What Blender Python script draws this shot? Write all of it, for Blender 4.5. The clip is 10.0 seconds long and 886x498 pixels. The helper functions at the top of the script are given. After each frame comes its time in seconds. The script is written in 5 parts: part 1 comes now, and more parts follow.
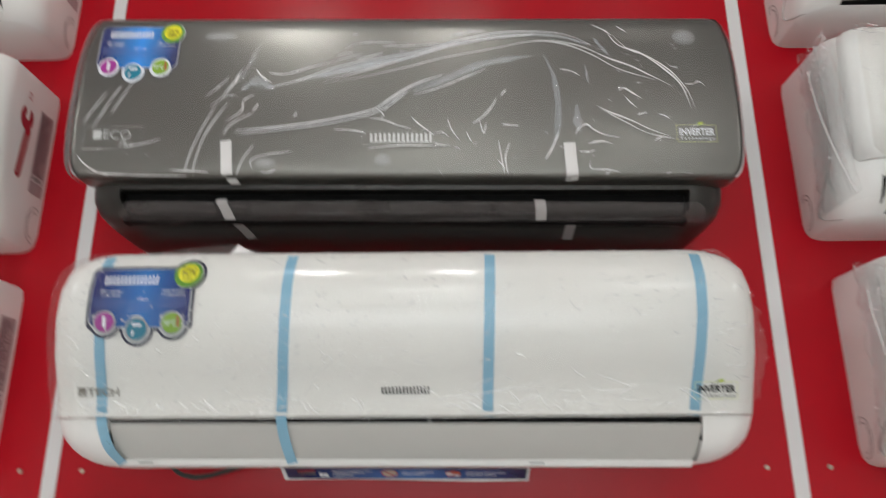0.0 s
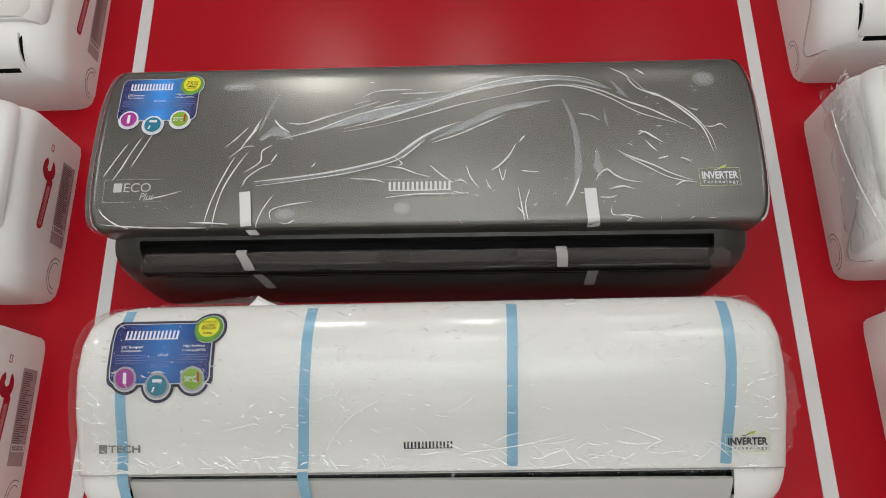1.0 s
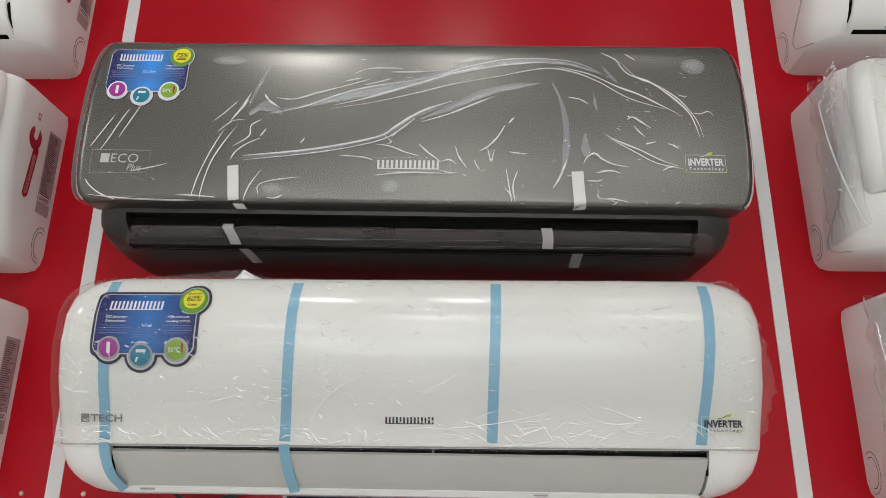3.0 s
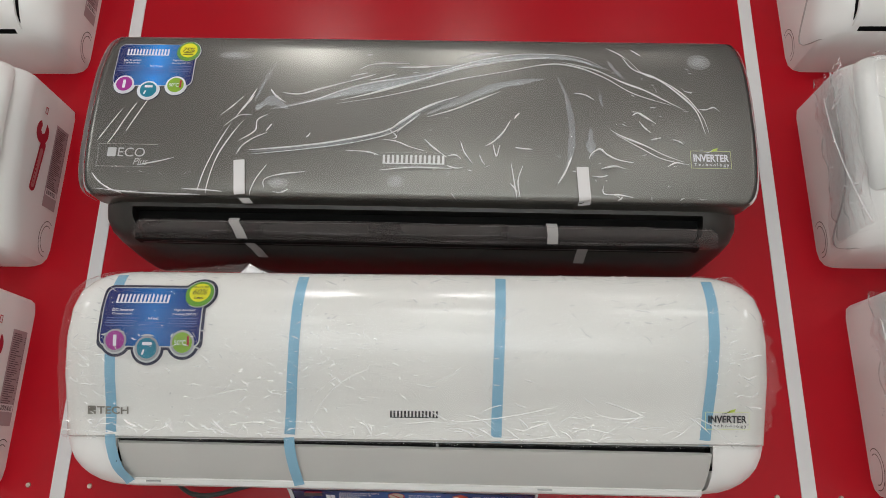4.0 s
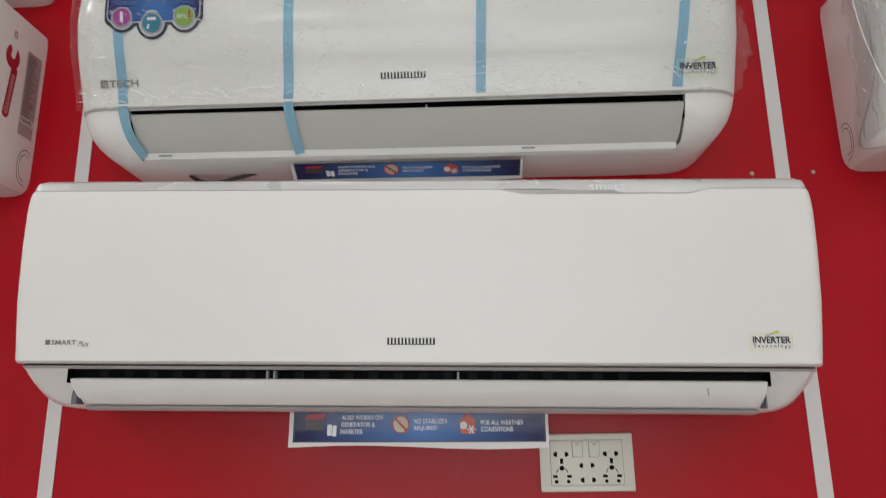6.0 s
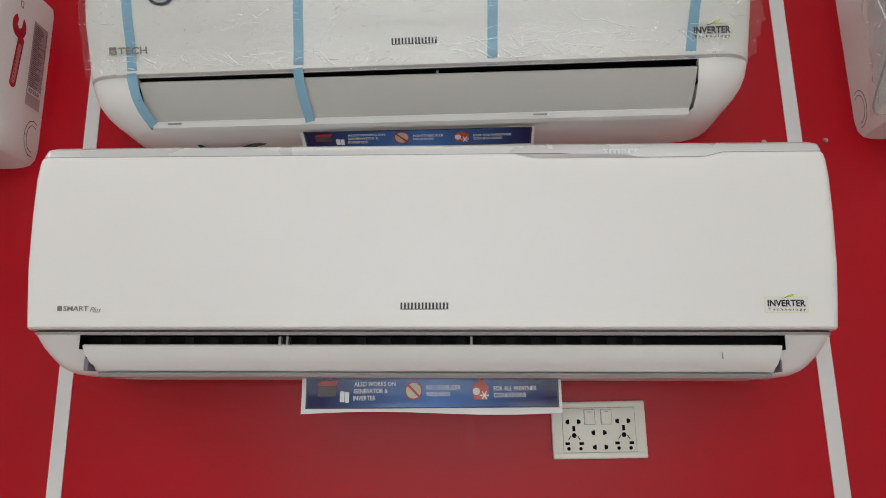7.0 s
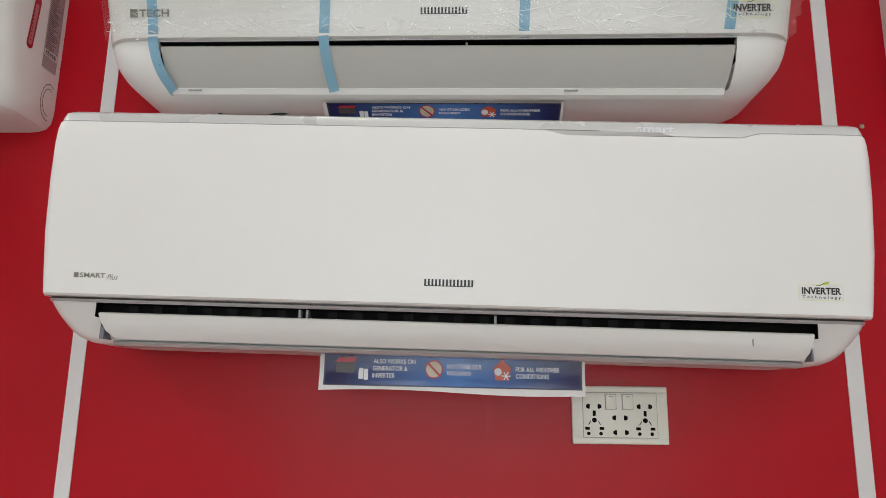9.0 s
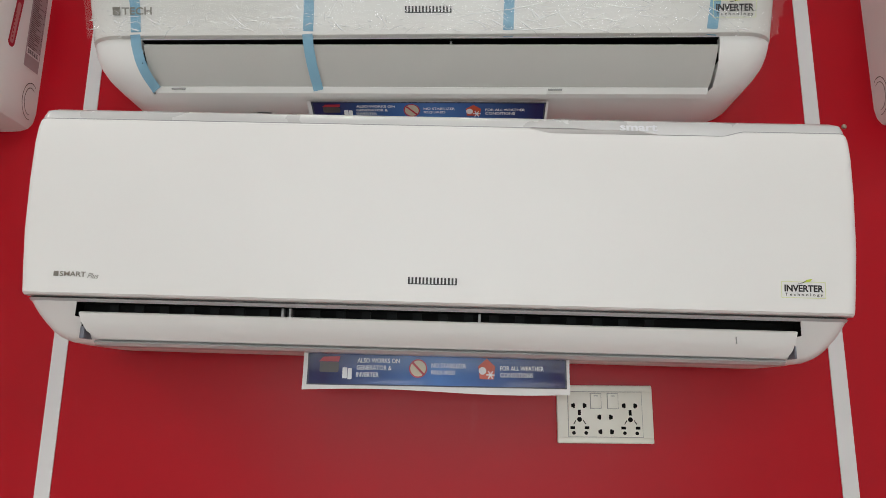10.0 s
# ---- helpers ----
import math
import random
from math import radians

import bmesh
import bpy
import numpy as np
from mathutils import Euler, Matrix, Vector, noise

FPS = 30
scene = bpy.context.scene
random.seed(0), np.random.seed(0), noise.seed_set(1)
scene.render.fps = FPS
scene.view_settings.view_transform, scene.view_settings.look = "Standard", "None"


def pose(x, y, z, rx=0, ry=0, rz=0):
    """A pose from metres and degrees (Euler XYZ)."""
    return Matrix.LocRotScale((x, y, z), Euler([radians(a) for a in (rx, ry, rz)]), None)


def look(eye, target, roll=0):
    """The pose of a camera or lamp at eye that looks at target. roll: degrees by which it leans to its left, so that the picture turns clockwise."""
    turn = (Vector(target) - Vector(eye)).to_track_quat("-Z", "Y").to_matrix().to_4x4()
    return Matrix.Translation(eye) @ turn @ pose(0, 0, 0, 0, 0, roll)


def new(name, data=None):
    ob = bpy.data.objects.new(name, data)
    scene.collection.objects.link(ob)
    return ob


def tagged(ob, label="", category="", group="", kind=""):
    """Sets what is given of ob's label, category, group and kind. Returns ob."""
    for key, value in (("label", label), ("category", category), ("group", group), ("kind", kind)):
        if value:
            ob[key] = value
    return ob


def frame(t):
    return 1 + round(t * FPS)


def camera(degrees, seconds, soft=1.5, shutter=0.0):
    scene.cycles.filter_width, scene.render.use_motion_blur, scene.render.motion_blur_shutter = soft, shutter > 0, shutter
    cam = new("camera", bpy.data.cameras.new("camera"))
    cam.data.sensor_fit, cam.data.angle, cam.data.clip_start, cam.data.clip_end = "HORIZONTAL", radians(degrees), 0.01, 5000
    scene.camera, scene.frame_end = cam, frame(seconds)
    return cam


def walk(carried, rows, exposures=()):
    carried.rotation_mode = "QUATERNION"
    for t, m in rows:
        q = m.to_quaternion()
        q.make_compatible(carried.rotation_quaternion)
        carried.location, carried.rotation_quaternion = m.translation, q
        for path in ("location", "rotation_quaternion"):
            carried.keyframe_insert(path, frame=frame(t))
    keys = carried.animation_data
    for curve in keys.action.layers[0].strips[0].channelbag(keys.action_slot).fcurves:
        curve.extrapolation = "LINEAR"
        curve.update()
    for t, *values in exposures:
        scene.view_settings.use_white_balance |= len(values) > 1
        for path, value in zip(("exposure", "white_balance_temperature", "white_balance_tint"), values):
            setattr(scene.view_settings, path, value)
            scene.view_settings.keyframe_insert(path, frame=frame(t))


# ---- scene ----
cam = camera(65.3, 10.0, soft=0.25, shutter=0.5)
PATH = [
    (0, (0.037, -1.125, 1.976), (0.018, 0.790, 2.552), -0.3),
    (0.2, (0.052, -1.133, 2.015), (-0.067, 0.775, 2.604), -1.2),
    (0.3, (0.057, -1.136, 2.018), (-0.094, 0.762, 2.629), -1.4),
    (0.4, (0.052, -1.137, 2.019), (-0.106, 0.755, 2.650), -1.5),
    (0.5, (0.032, -1.134, 2.020), (-0.099, 0.755, 2.663), -1.5),
    (1, (0.032, -1.128, 2.021), (-0.034, 0.770, 2.650), -0.7),
    (1.5, (0.027, -1.130, 2.018), (-0.027, 0.771, 2.639), 0.1),
    (2, (0.024, -1.123, 2.013), (-0.020, 0.784, 2.615), 0.4),
    (2.5, (0.036, -1.127, 2.009), (0.002, 0.782, 2.604), 0.5),
    (4, (0.033, -1.131, 2.002), (-0.010, 0.780, 2.591), 0.9),
    (4.5, (0.039, -1.123, 1.957), (-0.028, 0.796, 2.516), 0.8),
    (5, (0.040, -1.118, 1.820), (-0.053, 0.814, 2.330), 0.4),
    (5.2, (0.041, -1.100, 1.745), (-0.059, 0.832, 2.251), 0.3),
    (5.5, (0.053, -1.083, 1.633), (-0.044, 0.845, 2.155), 0.0),
    (6, (0.068, -1.081, 1.584), (-0.013, 0.862, 2.052), -0.7),
    (6.2, (0.064, -1.087, 1.577), (0.005, 0.863, 2.019), -1.1),
    (7.5, (0.046, -1.056, 1.546), (-0.060, 0.892, 1.985), -0.4),
    (8, (0.038, -1.050, 1.545), (-0.079, 0.902, 1.966), 0.2),
    (8.5, (0.026, -1.046, 1.543), (-0.082, 0.908, 1.955), 0.6),
    (9, (0.022, -1.047, 1.547), (-0.073, 0.911, 1.944), 0.9),
    (9.5, (0.027, -1.043, 1.541), (-0.042, 0.913, 1.950), 0.9),
    (10, (0.031, -1.042, 1.538), (-0.038, 0.913, 1.952), 0.7),
]
walk(cam, [(t, look(eye, target, roll)) for t, eye, target, roll in PATH],
     [(0.0, -0.36), (4.5, -0.43), (5.2, -0.6), (7.5, -0.6), (8.5, -0.53), (10.0, -0.5)])

# ---- world, lamps ----
world = bpy.data.worlds.new("world")
scene.world = world
world.use_nodes = True
world.node_tree.nodes["Background"].inputs["Color"].default_value = (0.9, 0.95, 1.0, 1)
world.node_tree.nodes["Background"].inputs["Strength"].default_value = 0.05


def lamp(name, x, y, z, size, size_y, watts, colour, shape="RECTANGLE"):
    data = bpy.data.lights.new(name, "AREA")
    data.shape, data.size, data.size_y, data.energy, data.color = shape, size, size_y, watts, colour
    ob = new(name, data)
    ob.matrix_world = pose(x, y, z)
    return ob


CEIL = 3.45
SPOTS = [(-0.42, -1.02, 4.2), (0.06, -1.02, 2.8), (0.62, -1.02, 0.8)]
PANELS = [(-2.6, -1.5, 33), (1.1, -2.6, 9), (0.0, -3.0, 15), (2.6, -2.0, 17), (-1.5, -5.5, 38), (0.0, -5.5, 24), (1.5, -5.5, 12), (-0.9, -8.2, 14), (0.9, -8.2, 14)]
for sx, sy, watts in SPOTS:
    lamp("downlight_lamp", sx, sy, CEIL - 0.034, 0.11, 0.11, watts, (1.0, 0.98, 0.96), "DISK")
for sx, sy, watts in PANELS:
    lamp("panel_lamp", sx, sy, CEIL - 0.034, 0.58, 0.58, watts, (0.99, 1.0, 0.99))

# added fill from the far end, brightening the lower wall and panel bottoms
day = lamp("fill_daylight_lamp", 0, -10.17, 1.41, 5.7, 2.55, 150.0, (0.95, 0.99, 1.0))
day.matrix_world = pose(0, -10.17, 1.41, 90)


# ---- materials ----
def nodes_of(m):
    m.use_nodes = True
    return m.node_tree.nodes, m.node_tree.links, m.node_tree.nodes["Principled BSDF"]


def plain(name, colour, rough=0.4, metal=0.0, vary=0.06, scale=6.0, bump=0.0, bump_scale=200.0, rough_vary=0.06, coat=0.0):
    """A painted or moulded surface with slight large-scale and fine variation."""
    m = bpy.data.materials.new(name)
    n, l, b = nodes_of(m)
    tc = n.new("ShaderNodeTexCoord")
    noise_a = n.new("ShaderNodeTexNoise")
    noise_a.inputs["Scale"].default_value, noise_a.inputs["Detail"].default_value = scale, 6
    l.new(tc.outputs["Object"], noise_a.inputs["Vector"])
    mix = n.new("ShaderNodeMix")
    mix.data_type = "RGBA"
    mix.inputs[6].default_value = (*[c * (1 - vary) for c in colour], 1)
    mix.inputs[7].default_value = (*[min(1, c * (1 + vary)) for c in colour], 1)
    l.new(noise_a.outputs["Fac"], mix.inputs[0])
    l.new(mix.outputs[2], b.inputs["Base Color"])
    noise_b = n.new("ShaderNodeTexNoise")
    noise_b.inputs["Scale"].default_value, noise_b.inputs["Detail"].default_value = bump_scale, 3
    l.new(tc.outputs["Object"], noise_b.inputs["Vector"])
    rng = n.new("ShaderNodeMapRange")
    rng.inputs[3].default_value, rng.inputs[4].default_value = rough - rough_vary, rough + rough_vary
    l.new(noise_a.outputs["Fac"], rng.inputs[0])
    l.new(rng.outputs[0], b.inputs["Roughness"])
    b.inputs["Metallic"].default_value = metal
    b.inputs["Coat Weight"].default_value = coat
    if bump:
        bp = n.new("ShaderNodeBump")
        bp.inputs["Strength"].default_value, bp.inputs["Distance"].default_value = bump, 0.001
        l.new(noise_b.outputs["Fac"], bp.inputs["Height"])
        l.new(bp.outputs[0], b.inputs["Normal"])
    return m


def film(name, tint, haze, rough, bump, scale, stretch=(1, 1, 1), ior=1.5):
    """Thin clear plastic film: mostly see-through, glossy, slightly milky, crumpled."""
    m = bpy.data.materials.new(name)
    n, l, b = nodes_of(m)
    out = n["Material Output"]
    n.remove(b)
    tr, gl, df = n.new("ShaderNodeBsdfTransparent"), n.new("ShaderNodeBsdfGlossy"), n.new("ShaderNodeBsdfDiffuse")
    tr.inputs["Color"].default_value = (0.985, 0.985, 0.985, 1)
    gl.inputs["Roughness"].default_value = rough
    df.inputs["Color"].default_value = (*tint, 1)
    tc, mp = n.new("ShaderNodeTexCoord"), n.new("ShaderNodeMapping")
    mp.inputs["Scale"].default_value = stretch
    l.new(tc.outputs["Object"], mp.inputs["Vector"])
    na = n.new("ShaderNodeTexNoise")
    na.inputs["Scale"].default_value, na.inputs["Detail"].default_value, na.inputs["Distortion"].default_value = scale, 4, 0.6
    l.new(mp.outputs[0], na.inputs["Vector"])
    bp = n.new("ShaderNodeBump")
    bp.inputs["Strength"].default_value, bp.inputs["Distance"].default_value = bump, 0.01
    l.new(na.outputs["Fac"], bp.inputs["Height"])
    l.new(bp.outputs[0], gl.inputs["Normal"])
    fr = n.new("ShaderNodeFresnel")
    fr.inputs["IOR"].default_value = ior
    mx1, mx2 = n.new("ShaderNodeMixShader"), n.new("ShaderNodeMixShader")
    mx1.inputs[0].default_value = haze
    l.new(tr.outputs[0], mx1.inputs[1])
    l.new(df.outputs[0], mx1.inputs[2])
    l.new(fr.outputs[0], mx2.inputs[0])
    l.new(mx1.outputs[0], mx2.inputs[1])
    l.new(gl.outputs[0], mx2.inputs[2])
    l.new(mx2.outputs[0], out.inputs["Surface"])
    return m


def graded(name, x0, x1, edge, middle, rough=0.25):
    """A printed label whose blue brightens towards its middle, between x0 and x1."""
    m = bpy.data.materials.new(name)
    n, l, b = nodes_of(m)
    tc, sep, rng, ramp = n.new("ShaderNodeTexCoord"), n.new("ShaderNodeSeparateXYZ"), n.new("ShaderNodeMapRange"), n.new("ShaderNodeValToRGB")
    l.new(tc.outputs["Object"], sep.inputs[0])
    l.new(sep.outputs[0], rng.inputs[0])
    rng.inputs[1].default_value, rng.inputs[2].default_value = x0, x1
    l.new(rng.outputs[0], ramp.inputs[0])
    ramp.color_ramp.elements[0].color, ramp.color_ramp.elements[1].color = (*edge, 1), (*edge, 1)
    ramp.color_ramp.elements[0].position, ramp.color_ramp.elements[1].position = 0.08, 0.95
    ramp.color_ramp.elements.new(0.52).color = (*middle, 1)
    l.new(ramp.outputs[0], b.inputs["Base Color"])
    b.inputs["Roughness"].default_value = rough
    return m


WHITE = plain("white_moulded_plastic", (0.82, 0.825, 0.81), 0.33, vary=0.02, scale=5, bump=0.05, bump_scale=900, rough_vary=0.05)
WHITE_GLOSS = plain("white_gloss_plastic", (0.77, 0.765, 0.735), 0.16, vary=0.02, scale=5, rough_vary=0.04)
CREAM = plain("ivory_plastic", (0.76, 0.76, 0.68), 0.3, vary=0.02, scale=20)
FLAP_GREY = plain("silver_grey_flap", (0.54, 0.54, 0.515), 0.3, vary=0.03, scale=12)
SILVER = plain("silver_trim", (0.56, 0.59, 0.6), 0.3, 0.4, vary=0.03)
TRIM_PALE = plain("dull_silver_print", (0.36, 0.37, 0.40), 0.3, 0.2, vary=0.05)
GROOVE = plain("dark_groove", (0.07, 0.065, 0.065), 0.5)
TRIM_GREY = plain("grey_trim", (0.3, 0.31, 0.31), 0.35, vary=0.05)
GRAPHITE = plain("graphite_paint", (0.160, 0.157, 0.141), 0.30, 0.75, vary=0.05, scale=4, rough_vary=0.03)
GRAPHITE_BODY = plain("graphite_plastic", (0.025, 0.023, 0.0205), 0.34, 0.2, vary=0.06, scale=8)
DARK_GLOSS = plain("dark_gloss_plastic", (0.016, 0.0155, 0.0155), 0.28, vary=0.1)
BLACK = plain("black_inside", (0.004, 0.004, 0.004), 0.7, vary=0.2)
BLACK.node_tree.nodes["Principled BSDF"].inputs["Specular IOR Level"].default_value = 0.1
DARK_VANE = plain("dark_vane", (0.010, 0.011, 0.012), 0.6)
DARK_VANE.node_tree.nodes["Principled BSDF"].inputs["Specular IOR Level"].default_value = 0.15
INK = plain("black_ink", (0.012, 0.012, 0.014), 0.35)
INK_GREY = plain("grey_foil", (0.23, 0.22, 0.19), 0.3, 0.3)
CHROME_INK = plain("silver_lettering", (0.66, 0.67, 0.66), 0.35, 0.2)
LIME = plain("lime_print", (0.5, 0.62, 0.06), 0.4)
LIME_PALE = plain("pale_lime_line", (0.72, 0.78, 0.34), 0.4)
WHITE_INK = plain("white_print", (0.78, 0.8, 0.84), 0.4)
NAVY = plain("navy_print", (0.013, 0.017, 0.05), 0.28)
YELLOW = plain("yellow_print", (0.78, 0.74, 0.02), 0.35)
GREEN = plain("green_print", (0.12, 0.33, 0.03), 0.35)
MAGENTA = plain("magenta_print", (0.35, 0.03, 0.28), 0.3)
TEAL = plain("teal_print", (0.01, 0.2, 0.3), 0.3)
OLIVE = plain("green_disc_print", (0.22, 0.4, 0.03), 0.3)
RED_PRINT = plain("red_print", (0.42, 0.01, 0.03), 0.3)
RED_PALE = plain("pale_red_print", (0.55, 0.22, 0.22), 0.35)
LABEL_GREY = plain("rating_label", (0.42, 0.36, 0.37), 0.4, vary=0.08, scale=60)
PAPER = plain("white_paper", (0.75, 0.74, 0.74), 0.5, vary=0.03)
STEEL = plain("screw_steel", (0.5, 0.46, 0.38), 0.35, 0.9, vary=0.2, scale=300)
RUBBER = plain("black_cable", (0.03, 0.032, 0.03), 0.45)
FILM_FLAT = film("clear_film", (0.7, 0.72, 0.75), 0.02, 0.42, 0.10, 14, (1, 1, 1.6))
# sheen and glints of folds and creases are put in as pale haze
FILM_FOLD = film("folded_film_sheen", (0.66, 0.72, 0.80), 0.24, 0.20, 0.3, 45, ior=1.75)
FILM_CREST = film("creased_film_shine", (0.97, 0.98, 0.99), 0.85, 0.12, 0.4, 60, ior=1.9)
FILM_GLINT = film("sharp_film_glint", (0.97, 0.97, 0.97), 0.6, 0.10, 0.2, 90, ior=2.0)
FILM_BUBBLE = film("air_under_film", (0.7, 0.72, 0.75), 0.16, 0.4, 0.1, 30)
FILM_BAG = film("crumpled_bag_film", (0.75, 0.75, 0.76), 0.012, 0.05, 0.9, 42, (0.5, 1, 1.1), ior=1.45)
FILM_EDGE = film("bunched_bag_film", (0.95, 0.93, 0.93), 0.045, 0.06, 0.5, 60, ior=1.5)
TAPE_WHITE = film("milky_tape", (0.8, 0.8, 0.8), 0.86, 0.3, 0.2, 80)
TAPE_THIN = film("thin_milky_tape", (0.75, 0.72, 0.72), 0.30, 0.3, 0.2, 80)
TAPE_BLUE = film("blue_tape", (0.26, 0.52, 0.70), 0.84, 0.22, 0.25, 45, (1, 1, 2))


def red_panel_material():
    m = bpy.data.materials.new("red_laminate_panel")
    n, l, b = nodes_of(m)
    tc = n.new("ShaderNodeTexCoord")
    big, fine = n.new("ShaderNodeTexNoise"), n.new("ShaderNodeTexNoise")
    big.inputs["Scale"].default_value, big.inputs["Detail"].default_value = 2.2, 5
    fine.inputs["Scale"].default_value, fine.inputs["Detail"].default_value = 240, 2
    l.new(tc.outputs["Object"], big.inputs["Vector"])
    l.new(tc.outputs["Object"], fine.inputs["Vector"])
    mix = n.new("ShaderNodeMix")
    mix.data_type = "RGBA"
    mix.inputs[6].default_value, mix.inputs[7].default_value = (0.39, 0.002, 0.010, 1), (0.45, 0.003, 0.013, 1)
    l.new(big.outputs["Fac"], mix.inputs[0])
    # faint scuffs
    scuff, ramp, mix2 = n.new("ShaderNodeTexNoise"), n.new("ShaderNodeValToRGB"), n.new("ShaderNodeMix")
    mp = n.new("ShaderNodeMapping")
    mp.inputs["Scale"].default_value = (5, 5, 1.2)
    l.new(tc.outputs["Object"], mp.inputs["Vector"])
    l.new(mp.outputs[0], scuff.inputs["Vector"])
    scuff.inputs["Scale"].default_value, scuff.inputs["Detail"].default_value = 7, 8
    ramp.color_ramp.elements[0].position, ramp.color_ramp.elements[1].position = 0.68, 0.78
    ramp.color_ramp.elements[1].color = (0.12, 0.12, 0.12, 1)
    l.new(scuff.outputs["Fac"], ramp.inputs[0])
    mix2.data_type = "RGBA"
    mix2.inputs[7].default_value = (0.5, 0.06, 0.07, 1)
    l.new(ramp.outputs[0], mix2.inputs[0])
    l.new(mix.outputs[2], mix2.inputs[6])
    l.new(mix2.outputs[2], b.inputs["Base Color"])
    rng = n.new("ShaderNodeMapRange")
    rng.inputs[3].default_value, rng.inputs[4].default_value = 0.25, 0.35
    l.new(big.outputs["Fac"], rng.inputs[0])
    l.new(rng.outputs[0], b.inputs["Roughness"])
    bp = n.new("ShaderNodeBump")
    bp.inputs["Strength"].default_value, bp.inputs["Distance"].default_value = 0.05, 0.001
    l.new(fine.outputs["Fac"], bp.inputs["Height"])
    l.new(bp.outputs[0], b.inputs["Normal"])
    b.inputs["Specular IOR Level"].default_value = 0.21
    return m


RED = red_panel_material()
STRIP = plain("white_joint_tape", (0.70, 0.70, 0.70), 0.5, vary=0.05, scale=9)
PAINT = plain("white_wall_paint", (0.78, 0.77, 0.74), 0.7, vary=0.03, scale=3)
TILE = plain("pale_floor_tile", (0.47, 0.455, 0.43), 0.2, vary=0.08, scale=2)
BOARD_GREY = plain("grey_board", (0.5, 0.54, 0.54), 0.4)


# ---- mesh helpers ----
def finish(bm, name, smooth=True, doubles=1e-5):
    bmesh.ops.remove_doubles(bm, verts=bm.verts, dist=doubles)
    bmesh.ops.recalc_face_normals(bm, faces=bm.faces)
    me = bpy.data.meshes.new(name)
    bm.to_mesh(me)
    bm.free()
    if smooth:
        me.shade_smooth()
        me.set_sharp_from_angle(angle=radians(32))
    return me


def part(name, bm, material, parent, label="", smooth=True, doubles=1e-5):
    """One mesh object under a thing or a part."""
    me = finish(bm, name, smooth, doubles) if isinstance(bm, bmesh.types.BMesh) else bm
    if not me.materials:
        me.materials.append(material)
    ob = new(name, me)
    ob.parent = parent
    if label:
        tagged(ob, label)
    return ob


def root(name, m, label, category, group="", kind="", size=(1, 1, 1)):
    """The Empty at a thing's base; size scales the drawing dimensions to the true ones."""
    ob = new(name)
    ob.matrix_world = m @ Matrix.Diagonal((*size, 1))
    ob.empty_display_size = 0.05
    return tagged(ob, label, category, group, kind)


def box(bm, x0, x1, y0, y1, z0, z1, bevel=0.0):
    made = bmesh.ops.create_cube(bm, size=1, matrix=Matrix.LocRotScale(((x0 + x1) / 2, (y0 + y1) / 2, (z0 + z1) / 2), None, (x1 - x0, y1 - y0, z1 - z0)))
    if bevel:
        edges = list({e for v in made["verts"] for e in v.link_edges})
        bmesh.ops.bevel(bm, geom=edges, offset=bevel, segments=2, affect="EDGES", profile=0.6)
    return bm


def boxed(*a, bevel=0.0):
    return box(bmesh.new(), *a, bevel=bevel)


def loft(rows, close_ends=True):
    """A skin over rows of equally many points; first and last rows are closed with a face."""
    bm = bmesh.new()
    vs = [[bm.verts.new(p) for p in row] for row in rows]
    for a, b in zip(vs, vs[1:]):
        for i in range(len(a) - 1):
            bm.faces.new((a[i], a[i + 1], b[i + 1], b[i]))
        if close_ends:
            bm.faces.new((a[-1], a[0], b[0], b[-1]))
    if close_ends:
        bm.faces.new(vs[0])
        bm.faces.new(vs[-1])
    return bm


def outline(z, d, w, r, back=0.0, xa=None, xb=None, recess=0.0, count=16, lift=None):
    """A level cut through a wall unit: from the wall round the front and back, in x and y. Between xa and xb the front lies deeper by recess."""
    pts = [(-w, -back), (-w, -(d - r))] if d - r > back + 1e-4 else [(-w, -back)]
    for i in range(1, 8):
        a = i / 8 * math.pi / 2
        pts.append((-w + r * (1 - math.cos(a)), -(d - r) - r * math.sin(a)))
    if d - r <= back + 1e-4:
        pts.insert(1, (-w, -(d - r)))
    left, right = -w + r, w - r
    if xa is None:
        front = [(left + (right - left) * i / count, -d) for i in range(count + 1)]
    else:
        xa, xb = max(xa, left + 0.002), min(xb, right - 0.002)
        front = [(left + (xa - left) * i / 3, -d) for i in range(4)]
        front += [(xa + (xb - xa) * i / count, -d + recess) for i in range(count + 1)]
        front += [(xb + (right - xb) * i / 3, -d) for i in range(4)]
    mirrored = [(-x, y) for x, y in reversed(pts)]
    return [(x, y, z + (lift(x) if lift else 0)) for x, y in pts + front + mirrored]


